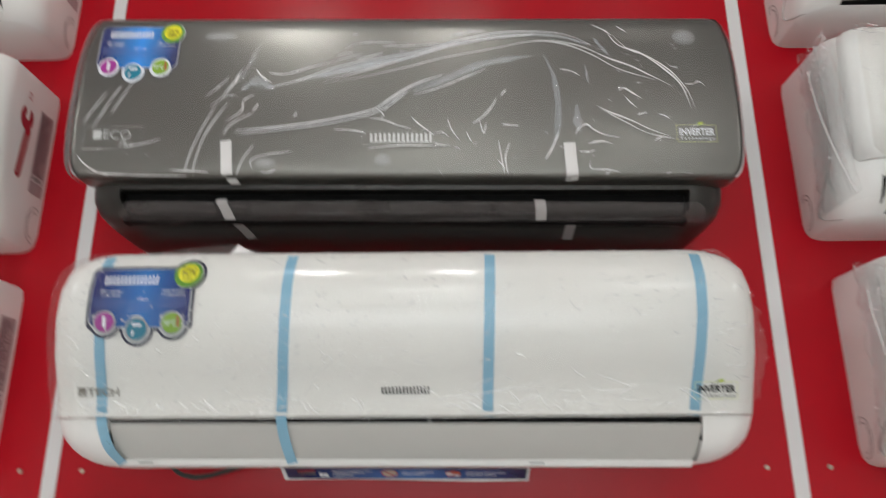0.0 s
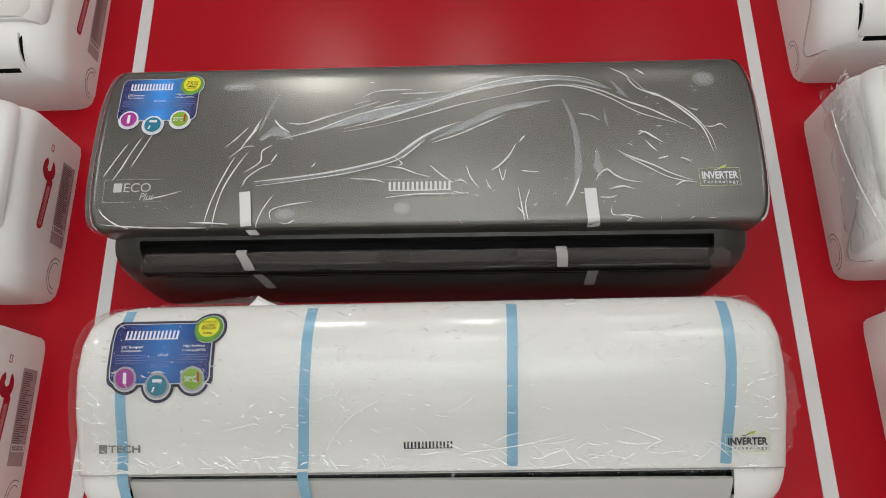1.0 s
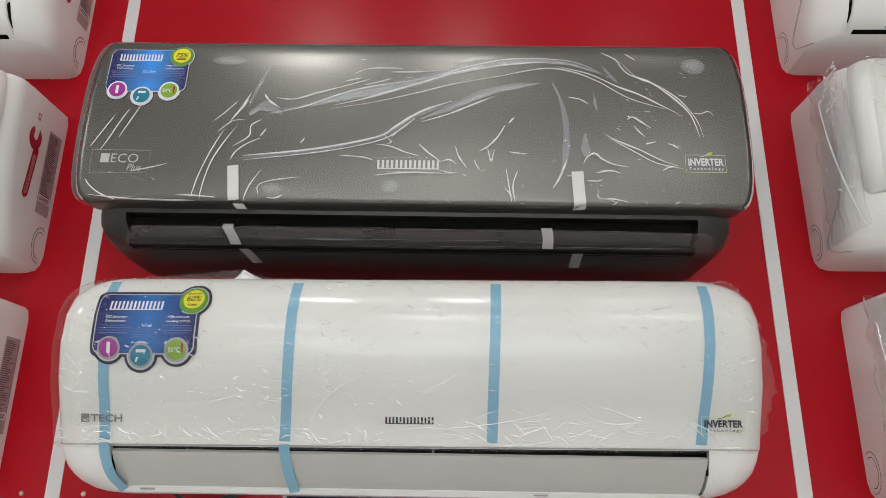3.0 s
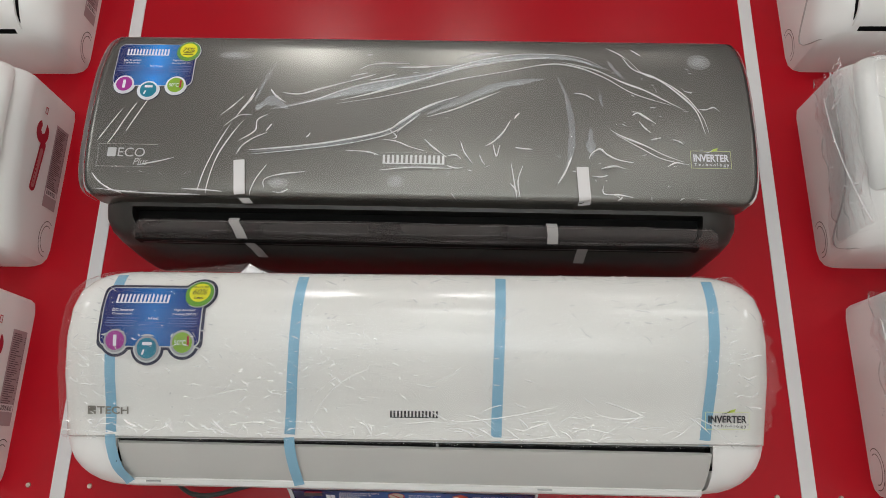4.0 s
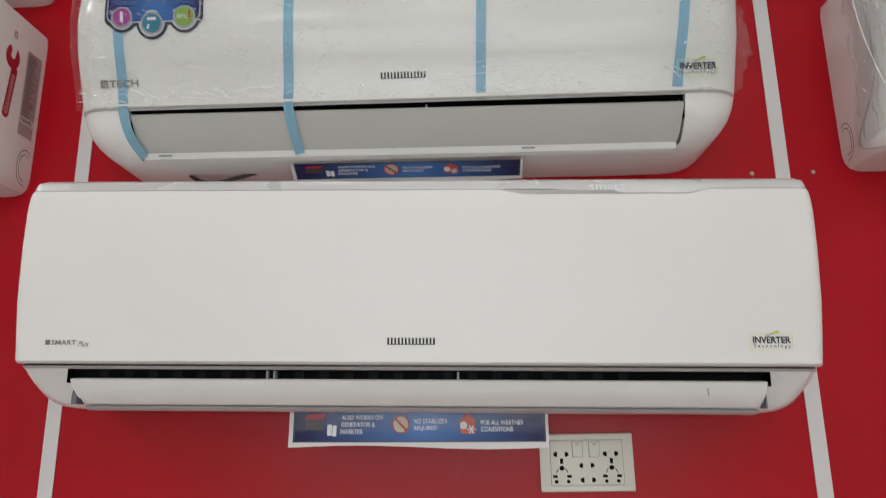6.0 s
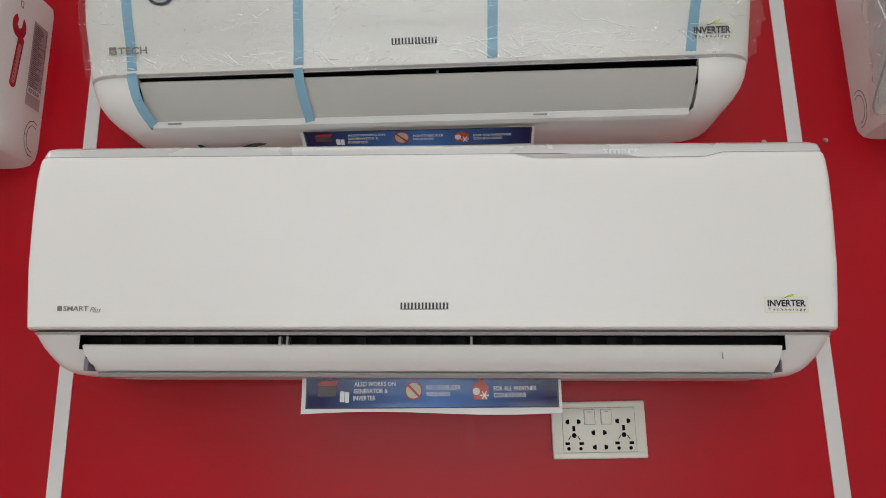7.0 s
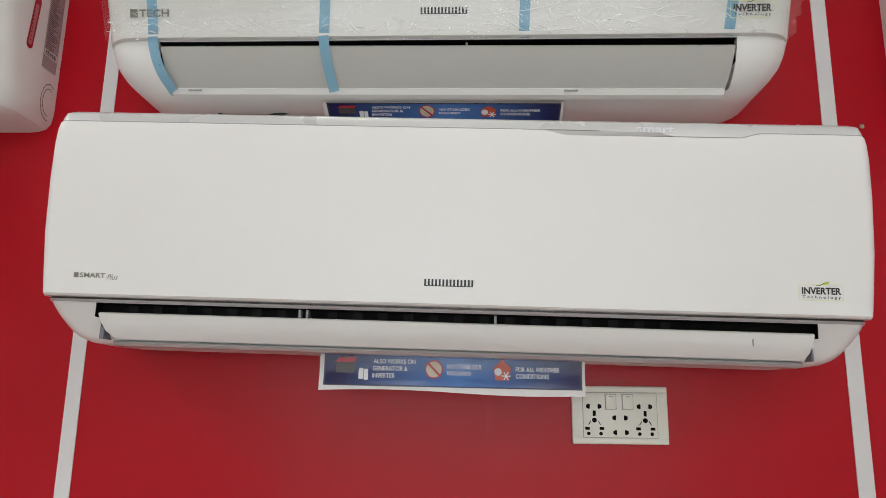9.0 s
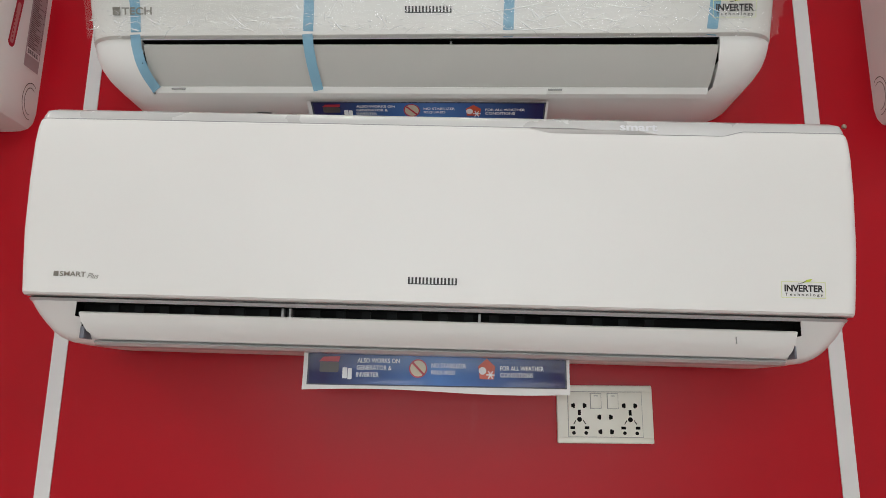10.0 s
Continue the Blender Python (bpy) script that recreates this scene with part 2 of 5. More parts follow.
def shell(slices, back=None, slot=None, count=16, lift=None):
    """A moulded case stacked from level cuts (z, depth, half width, corner radius). slot: z0, z1, xa, xb, recess. back: thickness of a thin panel instead of a case to the wall."""
    rows = []
    f = [np.array([s[i] for s in slices]) for i in range(4)]
    zs = list(f[0])
    if slot:
        z0, z1, xa, xb, rec = slot
        zs = sorted([z for z in zs if abs(z - z0) > 1e-4 and abs(z - z1) > 1e-4] + [z0, z1])
    for k, z in enumerate(zs):
        d, w, r = (float(np.interp(z, f[0], f[i])) for i in (1, 2, 3))
        r = min(r, d * 0.9)
        b = max(0.0, d - back) if back else 0.0
        r = min(r, d - b) if back else r
        t = k / (len(zs) - 1)
        up = (lambda x, t=t: lift(x) * t ** 3) if lift else None
        if slot:
            ins = z0 - 1e-6 <= z <= z1 + 1e-6
            flat = outline(z, d, w, r, b, xa, xb, 0.0, count, up)
            deep = outline(z, d, w, r, b, xa, xb, rec, count, up)
            if abs(z - z0) < 1e-6:
                rows += [flat, deep]
            elif abs(z - z1) < 1e-6:
                rows += [deep, flat]
            else:
                rows.append(deep if ins else flat)
        else:
            rows.append(outline(z, d, w, r, b, count=count, lift=up))
    return loft(rows)


def sheet(xs, profile, thick, inset=None, right=1.0):
    """A bent plate: a profile of (y, z) swept along xs; inset: how far each point of the profile stops short of both ends, right times as far at the right one."""
    p = [Vector((0, y, z)) for y, z in profile]
    nrm = []
    for i in range(len(p)):
        t = (p[min(i + 1, len(p) - 1)] - p[max(i - 1, 0)]).normalized()
        nrm.append(Vector((0, t.z, -t.y)))
    loop = p + [a - n * thick for a, n in zip(reversed(p), reversed(nrm))]
    cut = (list(inset) + list(reversed(inset))) if inset else [0.0] * len(loop)
    bm = bmesh.new()
    rows = [[bm.verts.new((x + (c if k == 0 else -c * right if k == len(xs) - 1 else 0), v.y, v.z)) for v, c in zip(loop, cut)] for k, x in enumerate(xs)]
    for a, b in zip(rows, rows[1:]):
        for i in range(len(a)):
            j = (i + 1) % len(a)
            bm.faces.new((a[i], a[j], b[j], b[i]))
    bm.faces.new(rows[0])
    bm.faces.new(list(reversed(rows[-1])))
    return bm


def face_of(slices):
    """The depth of a panel's front at height z."""
    zs, ds = [s[0] for s in slices], [s[1] for s in slices]
    return lambda z: float(np.interp(z, zs, ds))


def wrap(bm, depth, off, cuts=0):
    """Lays a flat drawing (x, z) on a front of depth(z), off metres proud."""
    if cuts:
        zs = [v.co.z for v in bm.verts]
        for i in range(1, cuts):
            z = min(zs) + (max(zs) - min(zs)) * i / cuts
            bmesh.ops.bisect_plane(bm, geom=bm.verts[:] + bm.edges[:] + bm.faces[:], plane_co=(0, 0, z), plane_no=(0, 0, 1))
    for v in bm.verts:
        v.co.y = -depth(v.co.z) - off + v.co.y
    return bm


def disc(bm, x, z, rx, rz=None, y=0.0, n=28):
    rz = rz or rx
    bm.faces.new([bm.verts.new((x + rx * math.cos(a), y, z + rz * math.sin(a))) for a in (2 * math.pi * i / n for i in range(n))])
    return bm


def rounded(bm, x0, x1, z0, z1, r, y=0.0, slant=0.0):
    pts = []
    for cx, cz, a0 in ((x1 - r, z1 - r, 0), (x0 + r, z1 - r, 90), (x0 + r, z0 + r, 180), (x1 - r, z0 + r, 270)):
        for i in range(6):
            a = radians(a0 + i * 18)
            pts.append((cx + r * math.cos(a), cz + r * math.sin(a)))
    bm.faces.new([bm.verts.new((x + slant * (z - z0), y, z)) for x, z in pts])
    return bm


def polygon(bm, pts, y=0.0):
    bm.faces.new([bm.verts.new((x, y, z)) for x, z in pts])
    return bm


def frame_line(bm, x0, x1, z0, z1, t, y=0.0):
    for a in ((x0, x1, z1 - t, z1), (x0, x1, z0, z0 + t), (x0, x0 + t, z0 + t, z1 - t), (x1 - t, x1, z0 + t, z1 - t)):
        rounded(bm, *a, min(t, 0.001) * 0.2, y)
    return bm


def lettering(body, x0, x1, z0, z1, weight=0.0, slant=0.0):
    """A line of writing, filling the box x0..x1, z0..z1 in the plane y = 0."""
    cu = bpy.data.curves.new("writing", "FONT")
    cu.body, cu.size, cu.offset, cu.shear, cu.resolution_u = body, 1.0, weight, slant, 3
    ob = bpy.data.objects.new("writing", cu)
    scene.collection.objects.link(ob)
    me = bpy.data.meshes.new_from_object(ob.evaluated_get(bpy.context.evaluated_depsgraph_get()))
    bpy.data.objects.remove(ob)
    bpy.data.curves.remove(cu)
    bm = bmesh.new()
    bm.from_mesh(me)
    bpy.data.meshes.remove(me)
    xs, ys = [v.co.x for v in bm.verts], [v.co.y for v in bm.verts]
    for v in bm.verts:
        v.co = Vector((x0 + (v.co.x - min(xs)) / (max(xs) - min(xs)) * (x1 - x0), 0, z0 + (v.co.y - min(ys)) / (max(ys) - min(ys)) * (z1 - z0)))
    return bm


def wordmark(x0, x1, z0, z1, count=7):
    """A maker's mark as a plain comb of upright bars."""
    step, low = (x1 - x0) / count, z0 + (z1 - z0) * 0.12
    bm = bmesh.new()
    xs = [x0 + step * (i + f) for i in range(count) for f in (0.12, 0.38, 0.62, 0.88)]
    foot, mid, top = ([bm.verts.new((x, 0, z)) for x in xs] for z in (z0, low, z1))
    for i in range(len(xs) - 1):
        bm.faces.new((foot[i], foot[i + 1], mid[i + 1], mid[i]))
        if i % 2 == 0:
            bm.faces.new((mid[i], mid[i + 1], top[i + 1], top[i]))
    return bm


def bars(rects, y=0.0):
    bm = bmesh.new()
    for r in rects:
        rounded(bm, *r, min(r[1] - r[0], r[3] - r[2]) * 0.2, y)
    return bm


def ribbon(points, width, depth, off, material, name, parent, label="", steps=8, taper=0.0):
    """A strip of tape or a fold of film along (x, z) points on a front of depth(z); a fold is raised along its middle by taper metres and runs out to points."""
    p = [Vector((x, 0, z)) for x, z in points]
    line = []
    for i in range(len(p) - 1):
        a, b, c, d = p[max(i - 1, 0)], p[i], p[i + 1], p[min(i + 2, len(p) - 1)]
        for k in range(steps):
            t = k / steps
            line.append(0.5 * (2 * b + (c - a) * t + (2 * a - 5 * b + 4 * c - d) * t * t + (3 * b - a - 3 * c + d) * t ** 3))
    line.append(p[-1])
    bm, rows = bmesh.new(), []
    for i, v in enumerate(line):
        t = (line[min(i + 1, len(line) - 1)] - line[max(i - 1, 0)]).normalized()
        s = Vector((t.z, 0, -t.x))
        f = i / (len(line) - 1)
        w = width * (math.sin(math.pi * min(max(f, 0.02), 0.98)) ** 0.6 * (0.75 + 0.5 * noise.noise((f * 5 + points[0][0] * 40, points[0][1] * 30, 0))) if taper else 1.0)
        row = []
        for u, h in ((-0.5, 0.0), (-0.18, 0.75), (0.05, 1.0), (0.25, 0.6), (0.5, 0.0)) if taper else ((-0.5, 0), (0.5, 0)):
            q = v + s * (w * u)
            row.append(bm.verts.new((q.x, -depth(q.z) - off - taper * h * (w / width if taper else 1), q.z)))
        rows.append(row)
    for a, b in zip(rows, rows[1:]):
        for i in range(len(a) - 1):
            bm.faces.new((a[i], a[i + 1], b[i + 1], b[i]))
    ob = part(name, bm, material, parent, label)
    ob.visible_shadow = False if taper else True
    return ob


# ---- the room ----
def setting(name, bm, material, label, parent=None):
    ob = part(name, bm, material, parent, smooth=False)
    return tagged(ob, label, "", "", "structure")


wall = setting("wall_north", boxed(-3.6, 3.6, 0.012, 0.2, 0, CEIL), PAINT, "display wall clad in glossy red panels with white joints")
south = bmesh.new()
for a in ((-3.6, -2.9, 0, CEIL), (2.9, 3.6, 0, CEIL), (-2.9, 2.9, 2.7, CEIL), (-2.9, 2.9, 0, 0.12)):
    box(south, a[0], a[1], -10.2, -10.0, a[2], a[3])
setting("wall_south", south, PAINT, "plain white wall round an assumed wide shop window")
# unseen shop front, assumed as an opening for the added fill light
added_shop_window = tagged(new("window_1"), "assumed unseen glazed shop front, added to carry fill light", "", "", "structure")
for x in (-2.87, -1.45, 0.0, 1.45, 2.87):
    part("window_frame", boxed(x - 0.03, x + 0.03, -10.15, -10.05, 0.12, 2.7), TRIM_GREY, added_shop_window, smooth=False)
glass = bpy.data.materials.new("window_glass")
gn, gl, gb = nodes_of(glass)
gb.inputs["Transmission Weight"].default_value, gb.inputs["Roughness"].default_value = 1.0, 0.0
for x in (-2.16, -0.725, 0.725, 2.16):
    ob = part("pane", boxed(x - 0.68, x + 0.68, -10.104, -10.096, 0.12, 2.7), glass, added_shop_window, smooth=False)
    ob.visible_shadow = False
setting("wall_west", boxed(-3.8, -3.6, -10.2, 0.2, 0, CEIL), PAINT, "plain white shop wall")
setting("wall_east", boxed(3.6, 3.8, -10.2, 0.2, 0, CEIL), PAINT, "plain white shop wall")
setting("floor", boxed(-3.8, 3.8, -10.2, 0.2, -0.1, 0), TILE, "pale polished tile floor")
setting("ceiling", boxed(-3.8, 3.8, -10.2, 0.2, CEIL, CEIL + 0.1), PAINT, "flat white shop ceiling")
JOINTS = [-2.91, -1.749, -0.587, 0.573, 1.735, 2.897]
edges_x = [-3.6] + JOINTS + [3.6]
for a, b in zip(edges_x, edges_x[1:]):
    part("panel", boxed(a + 0.0015, b - 0.0015, 0.0, 0.012, 0.0, CEIL, bevel=0.001), RED, wall, "glossy red laminate wall panel", smooth=False)
for x in JOINTS:
    part("joint_strip", boxed(x - 0.0115, x + 0.0115, -0.0015, 0.0, 0.0, CEIL), STRIP, wall, "white tape over the panel joint", smooth=False)
screw_mesh = None
for x in JOINTS:
    for z in (0.45, 1.2, 1.958, 2.72):
        for dx in (-0.0485, 0.0485):
            if abs(z - 2.72) < 0.01 or abs(z - 1.2) < 0.01:
                continue
            if screw_mesh is None:
                bm = bmesh.new()
                bmesh.ops.create_cone(bm, cap_ends=True, segments=14, radius1=0.0042, radius2=0.0034, depth=0.002, matrix=pose(0, -0.001, 0, 90))
                box(bm, -0.0032, 0.0032, -0.0026, -0.0019, -0.0005, 0.0005)
                screw_mesh = finish(bm, "screw")
                screw_mesh.materials.append(STEEL)
            ob = part("screw", screw_mesh, STEEL, wall)
            ob.matrix_basis = pose(x + dx, 0, z, 0, 35 + 60 * noise.noise((x * 3, z, dx * 50)), 0)

for sx, sy, watts in SPOTS:
    ob = root("downlight", pose(sx, sy, CEIL), "small round recessed ceiling downlight", "ceiling light", "ceiling downlights")
    bm = bmesh.new()
    for i in range(32):
        a0, a1 = 2 * math.pi * i / 32, 2 * math.pi * (i + 1) / 32
        prof = [(0.058, -0.03), (0.066, -0.03), (0.075, -0.004), (0.075, 0.0), (0.058, 0.0)]
        for (r0, z0), (r1, z1) in zip(prof, prof[1:] + prof[:1]):
            bm.faces.new([bm.verts.new((r * math.cos(a), r * math.sin(a), z)) for r, z, a in ((r0, z0, a0), (r1, z1, a0), (r1, z1, a1), (r0, z0, a1))])
    part("ring", bm, WHITE, ob)
for sx, sy, _ in PANELS:
    ob = root("ceiling_panel_light", pose(sx, sy, CEIL), "square white ceiling panel light", "ceiling light", "ceiling panel lights")
    bm = bmesh.new()
    for a in ((-0.32, 0.32, -0.32, -0.295), (-0.32, 0.32, 0.295, 0.32), (-0.32, -0.295, -0.295, 0.295), (0.295, 0.32, -0.295, 0.295)):
        box(bm, *a, -0.036, 0.0)
    part("frame", bm, WHITE, ob, smooth=False)


# ---- wall-mounted air conditioners ----
UNITS = "wall-mounted air conditioners"


def vanes(parent, x0, x1, y, z0, z1, count, dividers=()):
    """Small upright vanes and dividers inside an outlet."""
    for i in range(count):
        x = x0 + (x1 - x0) * (i + 0.5) / count
        part("vane", boxed(x - 0.006, x + 0.006, y - 0.001, y + 0.002, z0, z1), DARK_VANE, parent, smooth=False)
    for x in dividers:
        part("divider", boxed(x - 0.0015, x + 0.0015, y - 0.012, y, z0, z1), TRIM_GREY, parent, smooth=False)


def inverter_mark(parent, depth, off, x0, x1, z0, z1, ink, box_ink):
    """The framed two-line mark with its leaf; x0..x1, z0..z1 is the frame."""
    w, h = x1 - x0, z1 - z0
    part("mark_frame", wrap(frame_line(bmesh.new(), x0, x1, z0, z1, 0.0006), depth, off), box_ink, parent)
    part("lettering", wrap(lettering("INVERTER", x0 + 0.07 * w, x1 - 0.05 * w, z0 + 0.38 * h, z0 + 0.80 * h, 0.032), depth, off), ink, parent)
    part("lettering", wrap(lettering("T e c h n o l o g y", x0 + 0.08 * w, x1 - 0.06 * w, z0 + 0.08 * h, z0 + 0.30 * h, 0.012), depth, off), ink, parent)
    leaf = polygon(bmesh.new(), [(x0 + 0.50 * w, z0 + 0.93 * h), (x0 + 0.58 * w, z0 + 1.12 * h), (x0 + 0.70 * w, z0 + 1.18 * h), (x0 + 0.66 * w, z0 + 1.02 * h)])
    part("leaf", wrap(leaf, depth, off + 0.0002), LIME, parent, "lime green printed leaf")
    ribbon([(x0 + 0.38 * w, z0 + 0.90 * h), (x0 + 0.47 * w, z0 + 0.92 * h), (x0 + 0.56 * w, z0 + 1.06 * h)], 0.0007, depth, off + 0.0003, ink, "stem", parent)


def feature_label(parent, depth, off, x0, x1, z0, z1, badge, discs, percent, dark_rim):
    """A blue cloud-shaped feature label with a yellow round badge and three small discs."""
    rim = NAVY if dark_rim else WHITE_INK
    bx, bz, br = badge
    k = 0
    for grow, material, name in (((0.0052, rim, "label_rim"), (0.0015, SILVER, "label_line")) if dark_rim else ((0.0022, NAVY, "label_rim"), (0.0012, rim, "label_line"))):
        bm = rounded(bmesh.new(), x0 - grow, x1 + grow, z0 - grow, z1 + grow, 0.011)
        for cx, cz, cr in [badge] + discs:
            k += 1
            disc(bm, cx, cz, cr + grow, y=-0.00006 * k)
        part(name, wrap(bm, depth, off + (0 if name == "label_rim" else 0.0007), 8), material, parent)
    blue = graded("blue_label_print", x0, x1, (0.010, 0.022, 0.15), (0.02, 0.18, 0.52) if dark_rim else (0.03, 0.34, 0.86))
    bm = rounded(bmesh.new(), x0, x1, z0, z1, 0.010)
    part("label_face", wrap(bm, depth, off + 0.0014, 8), blue, parent, "glossy blue label fading to bright blue in its middle")
    bm = disc(disc(bmesh.new(), bx, bz, br), bx, bz - 0.1 * br, br * 0.98, br * 0.9, y=-0.0001)
    part("badge_ring", wrap(bm, depth, off + 0.0020, 4), GREEN, parent)
    part("badge", wrap(disc(bmesh.new(), bx, bz + br * 0.1, br * 0.74), depth, off + 0.0024, 4), YELLOW, parent, "yellow round badge")
    part("lettering", wrap(lettering(percent, bx - br * 0.5, bx + br * 0.55, bz - br * 0.08, bz + br * 0.36, 0.005, 0.2), depth, off + 0.0028), INK, parent)
    if dark_rim:
        part("lettering", wrap(lettering("Electric Bill", bx - br * 0.5, bx + br * 0.5, bz + br * 0.46, bz + br * 0.62, 0.01), depth, off + 0.0028), INK, parent)
        part("lettering", wrap(lettering("Less", bx - br * 0.3, bx + br * 0.3, bz - br * 0.42, bz - br * 0.2, 0.02), depth, off + 0.0028), INK, parent)
    else:
        part("small_print", wrap(bars([(bx - br * 0.35, bx + br * 0.35, bz - br * 0.22, bz - br * 0.14), (bx - br * 0.4, bx + br * 0.4, bz - br * 0.38, bz - br * 0.3)]), depth, off + 0.0028), INK, parent)
    w, h = x1 - x0, z1 - z0
    part("brand_mark", wrap(wordmark(x0 + 0.10 * w, x0 + 0.66 * w, z1 - 0.28 * h, z1 - 0.12 * h), depth, off + 0.0020), WHITE_INK, parent)
    heads = [("DC Inverter", 0.09, 0.31, 0.575, 0.625), ("Compressor" if dark_rim else "Technology", 0.09, 0.30, 0.505, 0.555), ("High Ambient", 0.72, 0.94, 0.575, 0.625), ("Cooling (50°C)", 0.71, 0.95, 0.505, 0.555)]
    heads.append(("I-Feel", 0.47, 0.57, 0.435, 0.485) if dark_rim else ("DC Drive", 0.44, 0.60, 0.43, 0.48))
    for body, a, b, c, d in heads:
        part("lettering", wrap(lettering(body, x0 + a * w, x0 + b * w, z0 + c * h, z0 + d * h, 0.01), depth, off + 0.0020), WHITE_INK, parent)
    lines = []
    for a, b, top in ((0.04, 0.36, 0.46), (0.38, 0.64, 0.39), (0.67, 0.97, 0.46)):
        for i in range(4):
            lines.append((x0 + a * w, x0 + (b - 0.03 * (i == 3)) * w, z0 + (top - 0.042 * i) * h - 0.0006, z0 + (top - 0.042 * i) * h + 0.0004))
    pale = plain("pale_blue_print", (0.10, 0.17, 0.45), 0.3)
    part("small_print", wrap(bars(lines), depth, off + 0.0020), pale, parent)
    for (cx, cz, cr), colour, n in zip(discs, (MAGENTA, TEAL, OLIVE), (1, 2, 3)):
        part("disc_rim", wrap(disc(bmesh.new(), cx, cz, cr * 0.95), depth, off + 0.0019, 4), TRIM_PALE if dark_rim else WHITE_INK, parent)
        dob = part("icon_disc", wrap(disc(bmesh.new(), cx, cz, cr * 0.78), depth, off + 0.0024, 4), colour, parent)
        if n == 1:
            part("icon", wrap(rounded(bmesh.new(), cx - cr * 0.14, cx + cr * 0.14, cz - cr * 0.45, cz + cr * 0.45, cr * 0.05), depth, off + 0.0028), WHITE_INK, dob)
        elif n == 2:
            bm = rounded(bmesh.new(), cx - cr * 0.36, cx + cr * 0.4, cz + cr * 0.22, cz + cr * 0.46, cr * 0.08)
            rounded(bm, cx - cr * 0.42, cx - cr * 0.26, cz - cr * 0.5, cz - cr * 0.1, cr * 0.05, slant=0.3)
            part("icon", wrap(bm, depth, off + 0.0028), WHITE_INK, dob)
        else:
            part("icon", wrap(lettering("50°C", cx - cr * 0.6, cx + cr * 0.3, cz - cr * 0.2, cz + cr * 0.2, 0.01), depth, off + 0.0028), WHITE_INK, dob)
            part("icon", wrap(rounded(bmesh.new(), cx + cr * 0.38, cx + cr * 0.54, cz - cr * 0.3, cz + cr * 0.5, cr * 0.05), depth, off + 0.0028), RED_PRINT, dob)


def crumpled(bm, amount, scale, seed):
    """Pushes a film mesh in and out in creases."""
    for v in bm.verts:
        q = v.co * scale + Vector((seed, seed, 0))
        c = abs(noise.noise(q)) + 0.5 * abs(noise.noise(q * 2.3))
        v.co.y -= amount * c
    return bm


def film_over(slices, off, zs, count=60, back=0.05, trim_ends=0):
    """A fine sheet of film over a panel of those cuts."""
    f = [np.array([s[i] for s in slices]) for i in range(4)]
    rows = []
    for z in zs:
        d, w, r = (float(np.interp(z, f[0], f[i])) for i in (1, 2, 3))
        rows.append(outline(z, d + off, w + off, min(r, d * 0.9), max(0, d - back), count=count)[trim_ends:-trim_ends or None])
    return loft(rows, False)


def creases(parent, depth, off, spots, label, plane=None, material=FILM_GLINT, size=1.0):
    """Many small sharp creases in a film, their glints put in as white haze; spots: (count, x0, x1, z0, z1, length)."""
    bm = bmesh.new()
    for count, x0, x1, z0, z1, length in spots:
        for _ in range(count):
            x, z = x0 + (x1 - x0) * random.random(), z0 + (z1 - z0) * random.random()
            long, a = length * (0.3 + 1.2 * random.random() ** 2), random.gauss(-0.1, 0.45)
            wide, bend = size * (0.0004 + 0.0007 * random.random() ** 2), random.gauss(0, 0.14)
            high = 1.7 * wide * math.tan(radians(max(6, random.gauss(24, 10))))
            rows = []
            for i in range(7):
                f = i / 6 - 0.5
                px, pz = f * long, bend * long * (0.25 - f * f) * 2
                cx, cz = x + px * math.cos(a) - pz * math.sin(a), z + px * math.sin(a) + pz * math.cos(a)
                k = max(0.06, 1 - (2 * f) ** 2)
                rows.append([bm.verts.new((cx - math.sin(a) * u * wide * k, -depth(cz) - off - high * h * k, cz + math.cos(a) * u * wide * k) if plane is None else (plane + math.copysign(high * h * k, plane), cx - math.sin(a) * u * wide * k, cz + math.cos(a) * u * wide * k)) for u, h in ((-1, 0), (-0.85, 0.95), (-0.7, 1), (1, 0))])
            for p, q in zip(rows, rows[1:]):
                for i in range(3):
                    bm.faces.new((p[i], p[i + 1], q[i + 1], q[i]))
    ob = part("film_crease_glints", bm, material, parent, label, smooth=False, doubles=1e-7)
    ob.visible_shadow = False
    return tagged(ob, kind="stuff")


